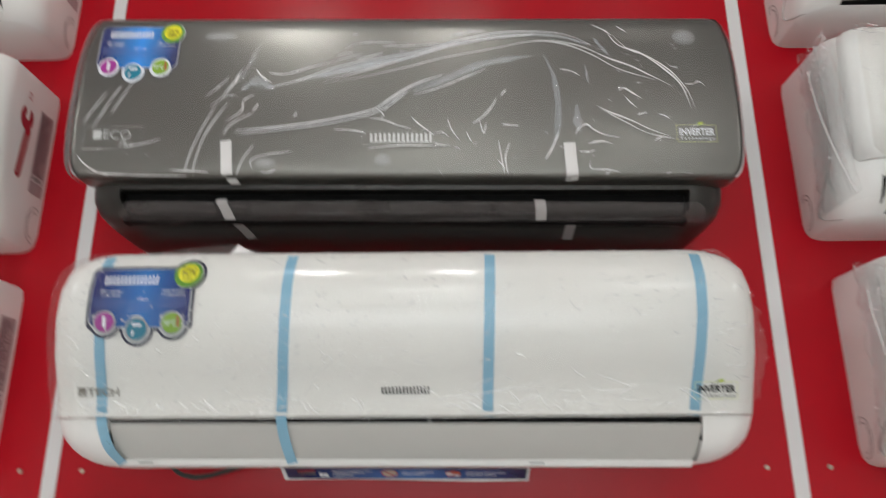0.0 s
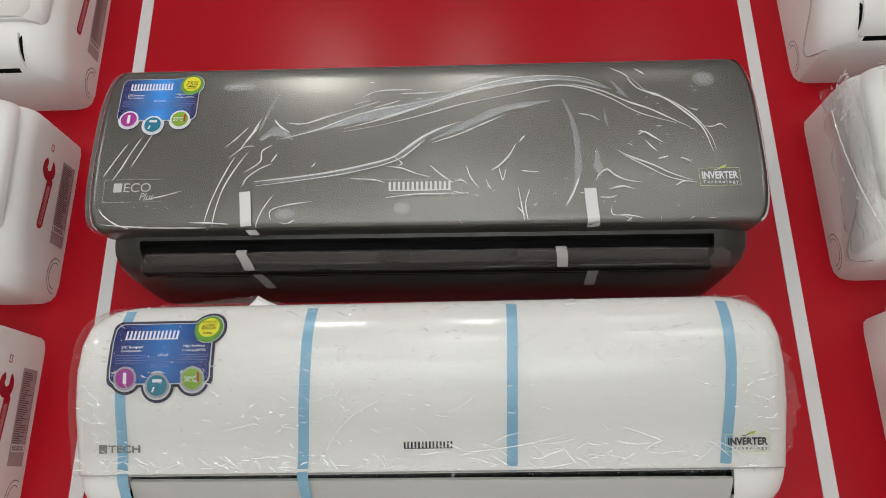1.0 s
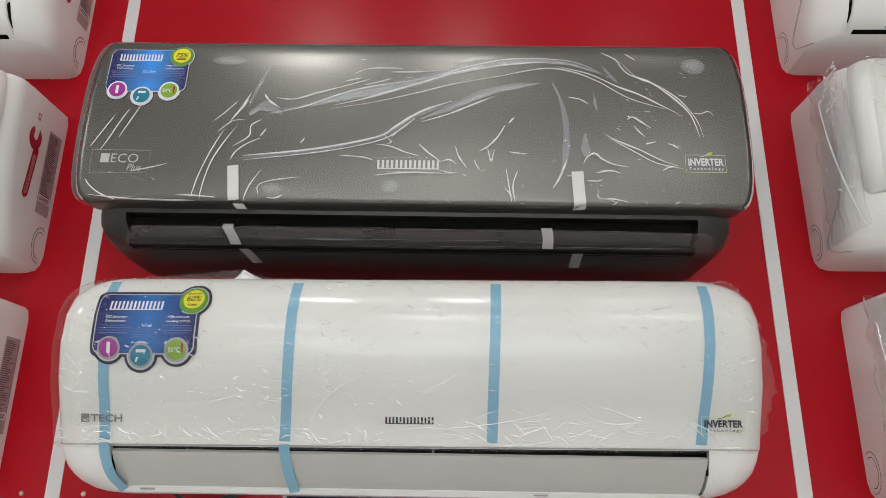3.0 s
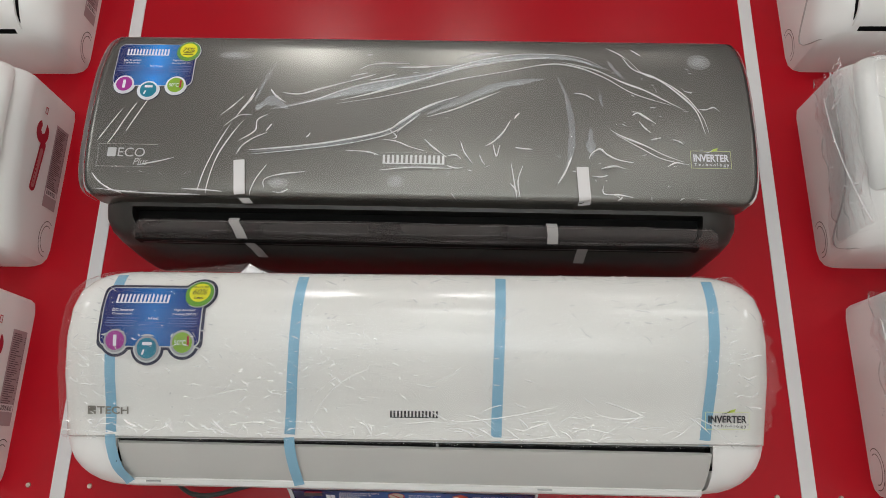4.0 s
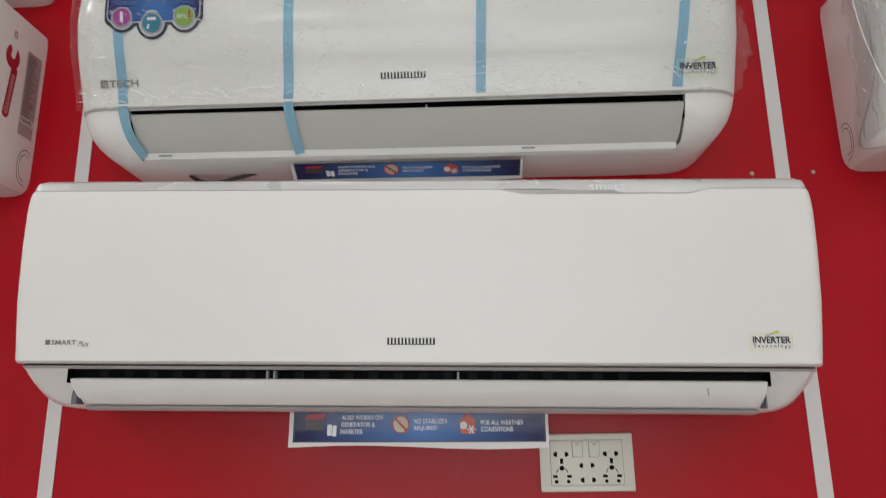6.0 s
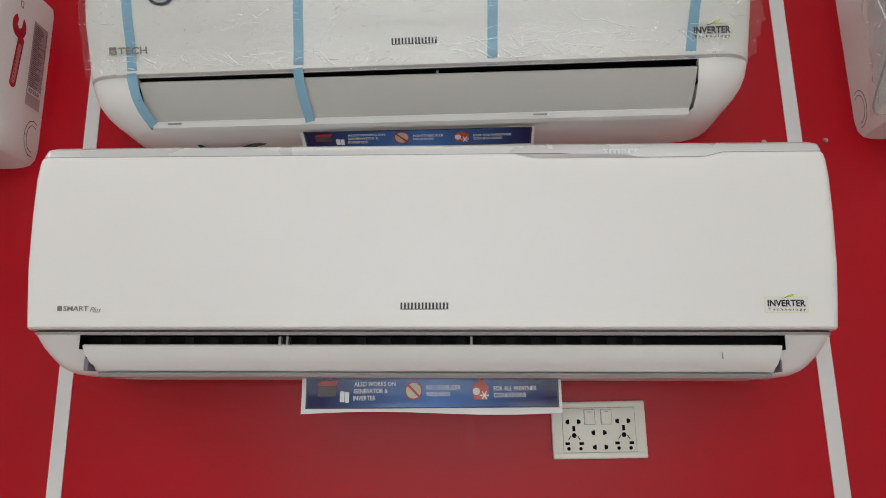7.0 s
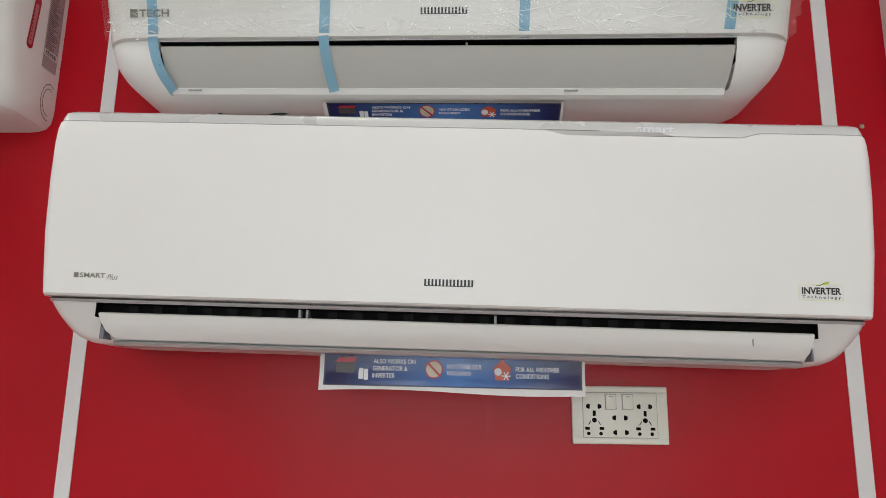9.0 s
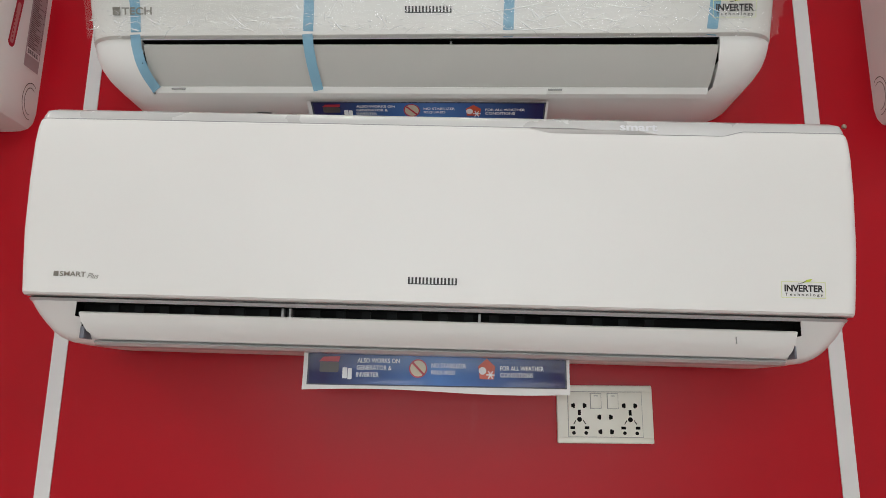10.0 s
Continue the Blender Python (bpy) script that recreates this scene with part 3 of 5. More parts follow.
def tech_unit():
    """White unit in a clear bag with four blue tapes."""
    ac = root("air_conditioner", pose(-0.033, 0, 1.978), "white split air conditioner wrapped in clear film with blue tapes", "air conditioner", UNITS, size=(1.006, 0.875, 1.0))
    body = [(-0.0165, 0.03, 0.385, 0.02), (-0.016, 0.06, 0.402, 0.03), (-0.015, 0.09, 0.418, 0.03), (-0.012, 0.115, 0.434, 0.035), (-0.007, 0.132, 0.447, 0.04), (0.001, 0.147, 0.459, 0.042), (0.010, 0.159, 0.468, 0.045), (0.022, 0.168, 0.476, 0.045), (0.036, 0.175, 0.481, 0.045), (0.050, 0.179, 0.484, 0.045),
            (0.062, 0.180, 0.484, 0.045), (0.12, 0.19, 0.482, 0.05), (0.2, 0.19, 0.480, 0.05), (0.262, 0.175, 0.464, 0.05), (0.278, 0.16, 0.425, 0.05)]
    case = part("body", shell(body, slot=(-0.0105, 0.0495, -0.402, 0.405, 0.06)), WHITE, ac)
    panel = [(0.0502, 0.180, 0.479, 0.04), (0.052, 0.1865, 0.483, 0.045), (0.085, 0.195, 0.4855, 0.045), (0.135, 0.217, 0.4865, 0.045), (0.185, 0.2295, 0.4865, 0.045), (0.225, 0.2295, 0.485, 0.045),
             (0.250, 0.221, 0.481, 0.045), (0.266, 0.210, 0.472, 0.045), (0.276, 0.2005, 0.459, 0.045), (0.2815, 0.192, 0.446, 0.045), (0.2845, 0.180, 0.434, 0.045), (0.286, 0.160, 0.425, 0.04)]
    fine = [tuple(float(np.interp(z, [s[0] for s in panel], [s[i] for s in panel])) if i else z for i in range(4)) for z in (0.0502, 0.052, 0.065, 0.085, 0.11, 0.135, 0.16, 0.185, 0.205, 0.225, 0.238, 0.25, 0.258, 0.266, 0.271, 0.276, 0.279, 0.2815, 0.2845, 0.286)]
    depth = face_of(panel)
    face = part("front_panel", shell(fine, back=0.06), WHITE_GLOSS, ac, "glossy white bowed front panel")
    for ob in (case, face):
        ob.matrix_basis = pose(0.0045, 0, 0)
    flap = part("flap", sheet([-0.3955, 0.0, 0.4075], [(-0.1765, 0.0402), (-0.169, 0.030), (-0.154, 0.014), (-0.141, 0.001), (-0.130, -0.006)], 0.006, (0.0, 0.0005, 0.001, 0.0025, 0.004)), FLAP_GREY, ac, "pale grey outlet flap")
    flap.matrix_basis = pose(0, 0, 0, 0, 0.35, 0)
    part("lip", sheet([-0.391, 0.403], [(-0.134, -0.0065), (-0.128, -0.0135), (-0.118, -0.0155)], 0.003), WHITE, flap)
    for x in (-0.355, 0.188):
        part("lip_mark", boxed(x - 0.010, x + 0.010, -0.1352, -0.1335, -0.0105, -0.0085), TRIM_GREY, flap, smooth=False)
    part("outlet", boxed(-0.401, 0.404, -0.158, -0.122, 0.033, 0.0492), BLACK, ac, smooth=False)
    # black strips put the slot's shade on its white roof and ends
    part("slot_shade_strip", boxed(-0.3965, 0.4085, -0.1775, -0.158, 0.0482, 0.0492), BLACK, ac, smooth=False)
    for x in (-0.3972, 0.4082):
        part("slot_shade_strip", boxed(x - 0.0005, x + 0.0005, -0.168, -0.145, 0.018, 0.0482), BLACK, ac, smooth=False)
    vanes(ac, -0.38, 0.39, -0.159, 0.036, 0.0485, 12, (0.04,))
    # tapes
    for pts in (((-0.411, 0.274), (-0.405, 0.16), (-0.402, 0.050)), ((-0.152, 0.274), (-0.155, 0.16), (-0.159, 0.050)), ((0.126, 0.274), (0.122, 0.16), (0.119, 0.050)), ((0.413, 0.272), (0.408, 0.17), (0.396, 0.050))):
        ribbon(pts, 0.0145, depth, 0.0012, TAPE_BLUE, "tape", ac, "pale blue adhesive tape")
    low = lambda z: float(np.interp(z, [-0.014, -0.006, 0.001, 0.014, 0.030, 0.041, 0.06], [0.128, 0.133, 0.143, 0.157, 0.172, 0.180, 0.188]))
    ribbon(((-0.160, 0.053), (-0.157, 0.022), (-0.151, -0.010)), 0.0145, low, 0.002, TAPE_BLUE, "tape", ac)
    edge = lambda z: max(low(z), float(np.interp(z, [b[0] for b in body], [b[1] for b in body])))
    ribbon(((-0.4035, 0.0535), (-0.402, 0.030), (-0.396, 0.008), (-0.387, -0.009)), 0.0145, edge, 0.002, TAPE_BLUE, "tape", ac)
    # writing
    part("brand_mark", wrap(wordmark(-0.025, 0.042, 0.0805, 0.0895), depth, 0.0005), INK, ac)
    part("emblem", wrap(rounded(bmesh.new(), -0.435, -0.424, 0.0795, 0.0905, 0.0006), depth, 0.0018, 4), INK_GREY, ac)
    part("lettering", wrap(lettering("TECH", -0.422, -0.379, 0.0800, 0.0900, 0.02), depth, 0.0018), INK_GREY, ac)
    inverter_mark(ac, depth, 0.0020, 0.397, 0.455, 0.071, 0.0935, INK, LIME_PALE)
    feature_label(ac, depth, 0.0014, -0.419, -0.284, 0.169, 0.251, (-0.291, 0.243, 0.0195), [(-0.398, 0.176, 0.0165), (-0.354, 0.166, 0.0175), (-0.306, 0.174, 0.0175)], "60%", True)
    # the bag
    zs = [0.046 + i * 0.0036 for i in range(64)] + [0.2765, 0.279, 0.2815]
    grown = [(0.04, 0.182, 0.467, 0.055)] + panel + [(0.288, 0.13, 0.40, 0.04)]
    bag = part("bag_film", crumpled(film_over(grown, 0.006, zs, 90, 0.12, 5), 0.0022, 26, 3.0), FILM_BAG, ac, "clear crumpled plastic bag", doubles=1e-7)
    bag.visible_shadow = False

    creases(ac, depth, 0.0075, [(170, -0.45, -0.08, 0.062, 0.22, 0.008), (90, -0.44, 0.0, 0.054, 0.074, 0.018), (70, 0.0, 0.44, 0.052, 0.085, 0.026), (70, -0.462, -0.41, 0.05, 0.25, 0.012), (60, 0.0, 0.44, 0.07, 0.25, 0.012), (22, -0.05, 0.40, 0.20, 0.235, 0.02), (70, -0.44, 0.44, 0.262, 0.280, 0.014), (40, 0.42, 0.462, 0.05, 0.25, 0.012), (60, -0.20, 0.02, 0.10, 0.21, 0.010), (9, 0.08, 0.36, 0.058, 0.095, 0.11), (5, -0.25, 0.05, 0.10, 0.14, 0.08)], "small creases in the clear film with glints put in as white")

    def gathered(name, pts, spread, seed):
        """Bunched film standing off an edge along (x, y, z) points; spread: how far it stands off, point by point."""
        bm, rows = bmesh.new(), []
        n = 60
        for i in range(n + 1):
            f = i / n * (len(pts) - 1)
            j = min(int(f), len(pts) - 2)
            a = Vector(pts[j]).lerp(Vector(pts[j + 1]), f - j)
            s = Vector(spread[j]).lerp(Vector(spread[j + 1]), f - j)
            row = []
            for k in range(7):
                u = k / 6
                q = a + s * u * (1 + 0.35 * noise.noise((i * 0.45, seed, 0)))
                q += Vector((noise.noise((i * 0.8, k * 1.1, seed)), noise.noise((i * 0.7, k * 1.3, seed + 5)), noise.noise((i * 0.6, k, seed + 9)))) * 0.0028 * (0.3 + u)
                row.append(bm.verts.new(q))
            rows.append(row)
        for a, b in zip(rows, rows[1:]):
            for i in range(6):
                bm.faces.new((a[i], a[i + 1], b[i + 1], b[i]))
        ob = part(name, bm, FILM_EDGE, ac, "bunched clear film", smooth=False, doubles=1e-7)
        ob.visible_shadow = False

    gathered("film_gather", [(0.40, -0.15, 0.284), (0.455, -0.15, 0.274), (0.483, -0.15, 0.225), (0.484, -0.15, 0.15), (0.477, -0.15, 0.09), (0.472, -0.14, 0.05)],
             [(0.004, 0, 0.010), (0.022, 0, 0.016), (0.030, 0.01, 0.0), (0.046, 0.02, 0), (0.034, 0.02, -0.004), (0.010, 0.01, -0.004)], 2.0)
    gathered("film_gather", [(-0.40, -0.16, 0.284), (-0.455, -0.15, 0.274), (-0.483, -0.15, 0.235), (-0.484, -0.15, 0.16), (-0.475, -0.15, 0.09), (-0.468, -0.14, 0.03)],
             [(-0.004, 0, 0.006), (-0.014, 0, 0.010), (-0.010, 0.01, 0.0), (-0.008, 0.02, 0), (-0.010, 0.02, -0.004), (-0.004, 0.01, -0.004)], 7.0)
    gathered("film_gather", [(-0.42, -0.17, 0.279), (-0.33, -0.17, 0.283), (-0.25, -0.17, 0.283), (-0.2, -0.17, 0.283), (-0.05, -0.17, 0.283)],
             [(0, 0, 0.007), (0, 0, 0.010), (0.004, -0.004, 0.017), (0, 0, 0.005), (0, 0, 0.002)], 4.0)
    tab = loft([[(-0.262, -0.168, 0.280), (-0.245, -0.172, 0.281), (-0.222, -0.172, 0.281), (-0.200, -0.168, 0.280)], [(-0.255, -0.166, 0.288), (-0.243, -0.176, 0.293), (-0.226, -0.169, 0.291), (-0.204, -0.170, 0.285)], [(-0.247, -0.165, 0.292), (-0.241, -0.172, 0.301), (-0.230, -0.166, 0.295), (-0.210, -0.168, 0.286)]], False)
    part("film_tab", tab, FILM_CREST, ac, "whitish torn corner of film sticking up")
    # power cord below
    bm, pts = bmesh.new(), [(-0.352, -0.057, -0.002), (-0.348, -0.057, -0.011), (-0.338, -0.057, -0.020), (-0.325, -0.057, -0.0265), (-0.307, -0.057, -0.0295), (-0.286, -0.057, -0.027), (-0.261, -0.057, -0.020), (-0.237, -0.056, -0.013), (-0.210, -0.055, -0.008)]
    rings = []
    for i in range(26):
        f = i / 25 * (len(pts) - 1)
        j = min(int(f), len(pts) - 2)
        c = Vector(pts[j]).lerp(Vector(pts[j + 1]), f - j)
        rings.append([bm.verts.new((c.x, c.y + 0.0036 * math.cos(a), c.z + 0.0036 * math.sin(a))) for a in (math.pi * k / 4 for k in range(8))])
    for a, b in zip(rings, rings[1:]):
        for k in range(8):
            bm.faces.new((a[k], a[(k + 1) % 8], b[(k + 1) % 8], b[k]))
    part("power_cord", bm, RUBBER, ac, "dark power cord hanging below the case")
    return ac


tech_unit()


def eco_unit():
    """Graphite unit under clear protective film with folds and white tape tabs."""
    ac = root("air_conditioner", pose(-0.035, 0, 2.333, 0, 0.6, 0), "dark graphite split air conditioner under wrinkled clear film", "air conditioner", UNITS, size=(1.006, 0.875, 1.0))
    body = [(-0.030, 0.03, 0.432, 0.02), (-0.028, 0.06, 0.442, 0.035), (-0.024, 0.09, 0.450, 0.05), (-0.018, 0.118, 0.458, 0.055), (-0.008, 0.142, 0.470, 0.055), (0.004, 0.158, 0.480, 0.05), (0.020, 0.166, 0.487, 0.05), (0.034, 0.170, 0.488, 0.05), (0.06, 0.175, 0.488, 0.05),
            (0.2, 0.18, 0.488, 0.06), (0.29, 0.17, 0.482, 0.06), (0.307, 0.155, 0.470, 0.06)]
    case = part("body", shell(body, slot=(-0.0150, 0.0320, -0.433, 0.427, 0.07)), GRAPHITE_BODY, ac)
    panel = [(0.0380, 0.190, 0.479, 0.008), (0.0385, 0.198, 0.4830, 0.010), (0.0405, 0.2035, 0.4870, 0.011), (0.044, 0.2062, 0.4910, 0.012), (0.050, 0.2075, 0.4950, 0.012), (0.062, 0.2085, 0.4990, 0.012), (0.080, 0.2096, 0.5020, 0.012), (0.11, 0.2107, 0.5040, 0.012), (0.15, 0.2113, 0.5048, 0.012), (0.2, 0.2102, 0.5048, 0.012), (0.245, 0.2085, 0.5035, 0.012),
             (0.270, 0.2068, 0.5005, 0.012), (0.288, 0.2050, 0.4970, 0.012), (0.300, 0.2030, 0.4930, 0.012), (0.310, 0.1990, 0.487, 0.012), (0.315, 0.192, 0.482, 0.012), (0.318, 0.184, 0.477, 0.011), (0.3195, 0.174, 0.470, 0.010)]
    depth = face_of(panel)
    face = part("front_panel", shell(panel, back=0.03), GRAPHITE, ac, "satin graphite front panel")
    for ob in (case, face):
        ob.matrix_basis = pose(0.005, 0, 0)
    part("outlet", boxed(-0.426, 0.430, -0.146, -0.093, -0.0140, 0.0315), BLACK, ac, smooth=False)
    vanes(ac, -0.41, 0.41, -0.148, 0.0095, 0.0135, 3)
    flap = part("flap", sheet([-0.418, 0.0, 0.422], [(-0.168, 0.0090), (-0.160, 0.003), (-0.149, -0.002), (-0.138, -0.005), (-0.130, -0.006)], 0.004), DARK_GLOSS, ac, "dark glossy outlet flap")
    part("lip", sheet([-0.418, 0.422], [(-0.141, -0.0095), (-0.138, -0.0130), (-0.128, -0.0145)], 0.003), DARK_GLOSS, flap)
    # film tube round the flap
    bm, rows = bmesh.new(), []
    for i in range(121):
        x = -0.428 + 0.884 * i / 120
        end = min(1.0, min(i, 120 - i) / 4 + 0.45)
        row = []
        for k, (y, z) in enumerate(((-0.170, 0.0130), (-0.179, 0.0065), (-0.172, -0.0025), (-0.159, -0.0080), (-0.149, -0.0110), (-0.138, -0.0115))):
            q = Vector((x + 0.006 * noise.noise((k, x * 20, 1)), -0.14 + (y + 0.14) * end, z))
            q.z -= 0.0035 * abs(noise.noise((x * 9, k * 0.9, 3.0))) + 0.002 * abs(noise.noise((x * 30, k * 1.7, 8.0)))
            row.append(bm.verts.new(q))
        rows.append(row)
    for a, b in zip(rows, rows[1:]):
        for k in range(5):
            bm.faces.new((a[k], a[k + 1], b[k + 1], b[k]))
    tube = part("flap_film", bm, FILM_EDGE_DARK, ac, "loose clear film round the flap", doubles=1e-7)
    tube.visible_shadow = False
    # pale ridges put in for the highlight streaks along the flap film
    for k, (y, z, xa, xb) in enumerate(((-0.180, 0.0050, -0.41, -0.05), (-0.180, 0.0055, 0.10, 0.44), (-0.168, -0.0060, -0.30, 0.20), (-0.156, -0.0110, 0.05, 0.42), (-0.174, 0.0100, -0.25, 0.35))):
        streak = []
        for i in range(70):
            x = xa + (xb - xa) * i / 69
            dz, wide = 0.0030 * noise.noise((x * 6, k * 3.0, 2.0)), (0.0003 + 0.0015 * max(0.0, noise.noise((x * 13, k * 5.0, 9.0)))) * math.sin(math.pi * (i + 0.5) / 70) ** 0.5
            streak.append([(x, y - 0.001, z + dz - wide), (x, y - 0.0022, z + dz), (x, y - 0.001, z + dz + wide)])
        ob = part("film_fold_sheen", loft(streak, False), FILM_BUBBLE, ac, doubles=1e-7)
        ob.visible_shadow = False
    # film over the panel
    zs = [0.0381, 0.0390, 0.0410, 0.0440] + [0.049 + 0.0064 * i for i in range(41)] + [0.311, 0.315, 0.319]
    sheet_film = part("panel_film", crumpled(film_over(panel, 0.0028, zs, 100, 0.02), 0.0008, 9, 1.0), FILM_FLAT, ac, "clear protective film", doubles=1e-7)
    sheet_film.visible_shadow = False
    # turned film edge, its shine put in as milky white
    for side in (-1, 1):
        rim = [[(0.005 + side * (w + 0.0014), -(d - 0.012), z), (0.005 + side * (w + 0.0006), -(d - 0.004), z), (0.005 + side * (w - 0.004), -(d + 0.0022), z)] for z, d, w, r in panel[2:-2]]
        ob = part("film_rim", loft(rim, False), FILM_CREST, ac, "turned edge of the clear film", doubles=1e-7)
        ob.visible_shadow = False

    def fold(pts, w, h):
        """A broad, low, see-through swelling of the film; its sheen is put in as bluish haze."""
        ribbon(pts, w, depth, 0.003, FILM_FOLD, "film_fold_sheen", ac, steps=10, taper=h)

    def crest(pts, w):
        """A sharp crease of the film; its lamp highlight is put in as milky white."""
        ribbon(pts, w * 1.55, depth, 0.0045, FILM_CREST, "film_crease_shine", ac, steps=8, taper=w * 0.8)

    fold([(-0.22, 0.18), (-0.143, 0.2), (-0.075, 0.22), (0.01, 0.24), (0.089, 0.266), (0.167, 0.279), (0.238, 0.276), (0.289, 0.258)], 0.017, 0.004)
    fold([(0.017, 0.175), (0.064, 0.197), (0.115, 0.222), (0.159, 0.233), (0.197, 0.239)], 0.015, 0.003)
    fold([(0.216, 0.242), (0.228, 0.208), (0.234, 0.17), (0.234, 0.132), (0.228, 0.096), (0.214, 0.067)], 0.012, 0.003)
    fold([(0.263, 0.154), (0.262, 0.129), (0.265, 0.109)], 0.016, 0.003)
    fold([(-0.251, 0.107), (-0.171, 0.115), (-0.104, 0.127), (-0.05, 0.141), (-0.017, 0.16), (0.013, 0.182), (0.064, 0.203)], 0.009, 0.004)
    fold([(-0.22, 0.264), (-0.233, 0.234), (-0.247, 0.193)], 0.008, 0.002)
    fold([(0.063, 0.274), (0.097, 0.283), (0.128, 0.286)], 0.009, 0.002)
    fold([(0.278, 0.224), (0.28, 0.204), (0.282, 0.19)], 0.006, 0.002)
    fold([(0.293, 0.273), (0.306, 0.253), (0.316, 0.241)], 0.008, 0.002)
    fold([(-0.245, 0.179), (-0.221, 0.194), (-0.194, 0.18)], 0.016, 0.003)
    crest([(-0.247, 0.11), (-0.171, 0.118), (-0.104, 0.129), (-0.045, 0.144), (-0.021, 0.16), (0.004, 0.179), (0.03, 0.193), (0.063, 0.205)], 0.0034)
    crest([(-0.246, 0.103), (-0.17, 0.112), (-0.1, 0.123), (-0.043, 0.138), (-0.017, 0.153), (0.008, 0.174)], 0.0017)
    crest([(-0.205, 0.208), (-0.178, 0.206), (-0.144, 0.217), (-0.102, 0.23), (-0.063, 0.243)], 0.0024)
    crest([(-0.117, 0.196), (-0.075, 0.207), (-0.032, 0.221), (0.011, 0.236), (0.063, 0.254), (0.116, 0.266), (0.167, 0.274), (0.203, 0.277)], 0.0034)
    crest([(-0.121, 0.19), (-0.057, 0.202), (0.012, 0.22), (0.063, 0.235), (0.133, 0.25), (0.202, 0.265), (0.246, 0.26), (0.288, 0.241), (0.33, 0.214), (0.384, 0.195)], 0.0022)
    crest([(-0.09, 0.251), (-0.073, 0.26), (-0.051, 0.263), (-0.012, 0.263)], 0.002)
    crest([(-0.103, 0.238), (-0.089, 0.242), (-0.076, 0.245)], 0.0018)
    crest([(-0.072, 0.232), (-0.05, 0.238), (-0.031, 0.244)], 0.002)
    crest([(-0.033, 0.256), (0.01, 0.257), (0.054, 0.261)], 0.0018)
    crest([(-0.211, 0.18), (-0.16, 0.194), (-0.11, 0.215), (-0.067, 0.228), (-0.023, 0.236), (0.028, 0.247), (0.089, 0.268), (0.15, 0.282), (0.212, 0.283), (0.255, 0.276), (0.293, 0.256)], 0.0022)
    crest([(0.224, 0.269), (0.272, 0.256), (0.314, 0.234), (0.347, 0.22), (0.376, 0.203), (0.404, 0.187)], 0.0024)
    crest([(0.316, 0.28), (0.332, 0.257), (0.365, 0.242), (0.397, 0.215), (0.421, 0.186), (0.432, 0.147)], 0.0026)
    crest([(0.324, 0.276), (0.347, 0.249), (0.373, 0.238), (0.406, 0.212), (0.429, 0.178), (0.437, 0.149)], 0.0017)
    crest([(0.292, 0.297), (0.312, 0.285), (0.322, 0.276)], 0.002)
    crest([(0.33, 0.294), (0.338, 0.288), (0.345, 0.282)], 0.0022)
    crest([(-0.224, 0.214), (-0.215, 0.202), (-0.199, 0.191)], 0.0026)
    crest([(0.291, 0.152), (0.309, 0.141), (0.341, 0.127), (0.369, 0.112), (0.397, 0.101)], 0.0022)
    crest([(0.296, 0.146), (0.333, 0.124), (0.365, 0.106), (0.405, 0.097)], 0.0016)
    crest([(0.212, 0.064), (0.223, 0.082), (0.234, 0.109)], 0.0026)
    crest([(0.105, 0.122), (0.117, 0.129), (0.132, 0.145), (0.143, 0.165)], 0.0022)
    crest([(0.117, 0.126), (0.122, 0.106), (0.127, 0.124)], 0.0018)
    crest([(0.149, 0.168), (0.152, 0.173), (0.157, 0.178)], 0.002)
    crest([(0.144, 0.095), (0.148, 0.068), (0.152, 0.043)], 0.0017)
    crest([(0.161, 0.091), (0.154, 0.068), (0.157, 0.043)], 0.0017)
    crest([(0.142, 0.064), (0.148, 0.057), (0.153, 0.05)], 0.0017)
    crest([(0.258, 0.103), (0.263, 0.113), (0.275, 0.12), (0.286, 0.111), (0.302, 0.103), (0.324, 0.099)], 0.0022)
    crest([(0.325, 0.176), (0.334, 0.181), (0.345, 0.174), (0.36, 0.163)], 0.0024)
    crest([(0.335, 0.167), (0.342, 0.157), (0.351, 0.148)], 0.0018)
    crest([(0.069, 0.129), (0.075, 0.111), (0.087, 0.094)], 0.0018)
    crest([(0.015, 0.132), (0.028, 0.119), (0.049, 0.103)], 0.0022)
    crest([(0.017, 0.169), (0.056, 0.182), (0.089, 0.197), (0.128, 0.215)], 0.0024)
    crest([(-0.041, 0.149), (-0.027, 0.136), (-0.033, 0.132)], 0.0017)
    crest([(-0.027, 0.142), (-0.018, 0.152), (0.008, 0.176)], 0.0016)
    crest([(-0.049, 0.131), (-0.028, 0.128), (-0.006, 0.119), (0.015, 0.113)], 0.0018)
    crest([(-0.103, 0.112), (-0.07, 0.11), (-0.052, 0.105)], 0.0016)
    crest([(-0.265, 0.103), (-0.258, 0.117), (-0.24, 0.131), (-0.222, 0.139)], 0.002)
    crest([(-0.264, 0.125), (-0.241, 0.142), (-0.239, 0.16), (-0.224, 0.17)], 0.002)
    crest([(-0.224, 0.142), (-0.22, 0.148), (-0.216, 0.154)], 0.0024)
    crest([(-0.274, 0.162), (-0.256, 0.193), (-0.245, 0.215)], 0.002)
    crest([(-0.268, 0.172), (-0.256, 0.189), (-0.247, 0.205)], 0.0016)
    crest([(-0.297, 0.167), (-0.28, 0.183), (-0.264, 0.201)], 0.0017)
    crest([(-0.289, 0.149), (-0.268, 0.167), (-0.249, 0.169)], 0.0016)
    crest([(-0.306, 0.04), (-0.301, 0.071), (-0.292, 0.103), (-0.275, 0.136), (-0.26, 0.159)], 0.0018)
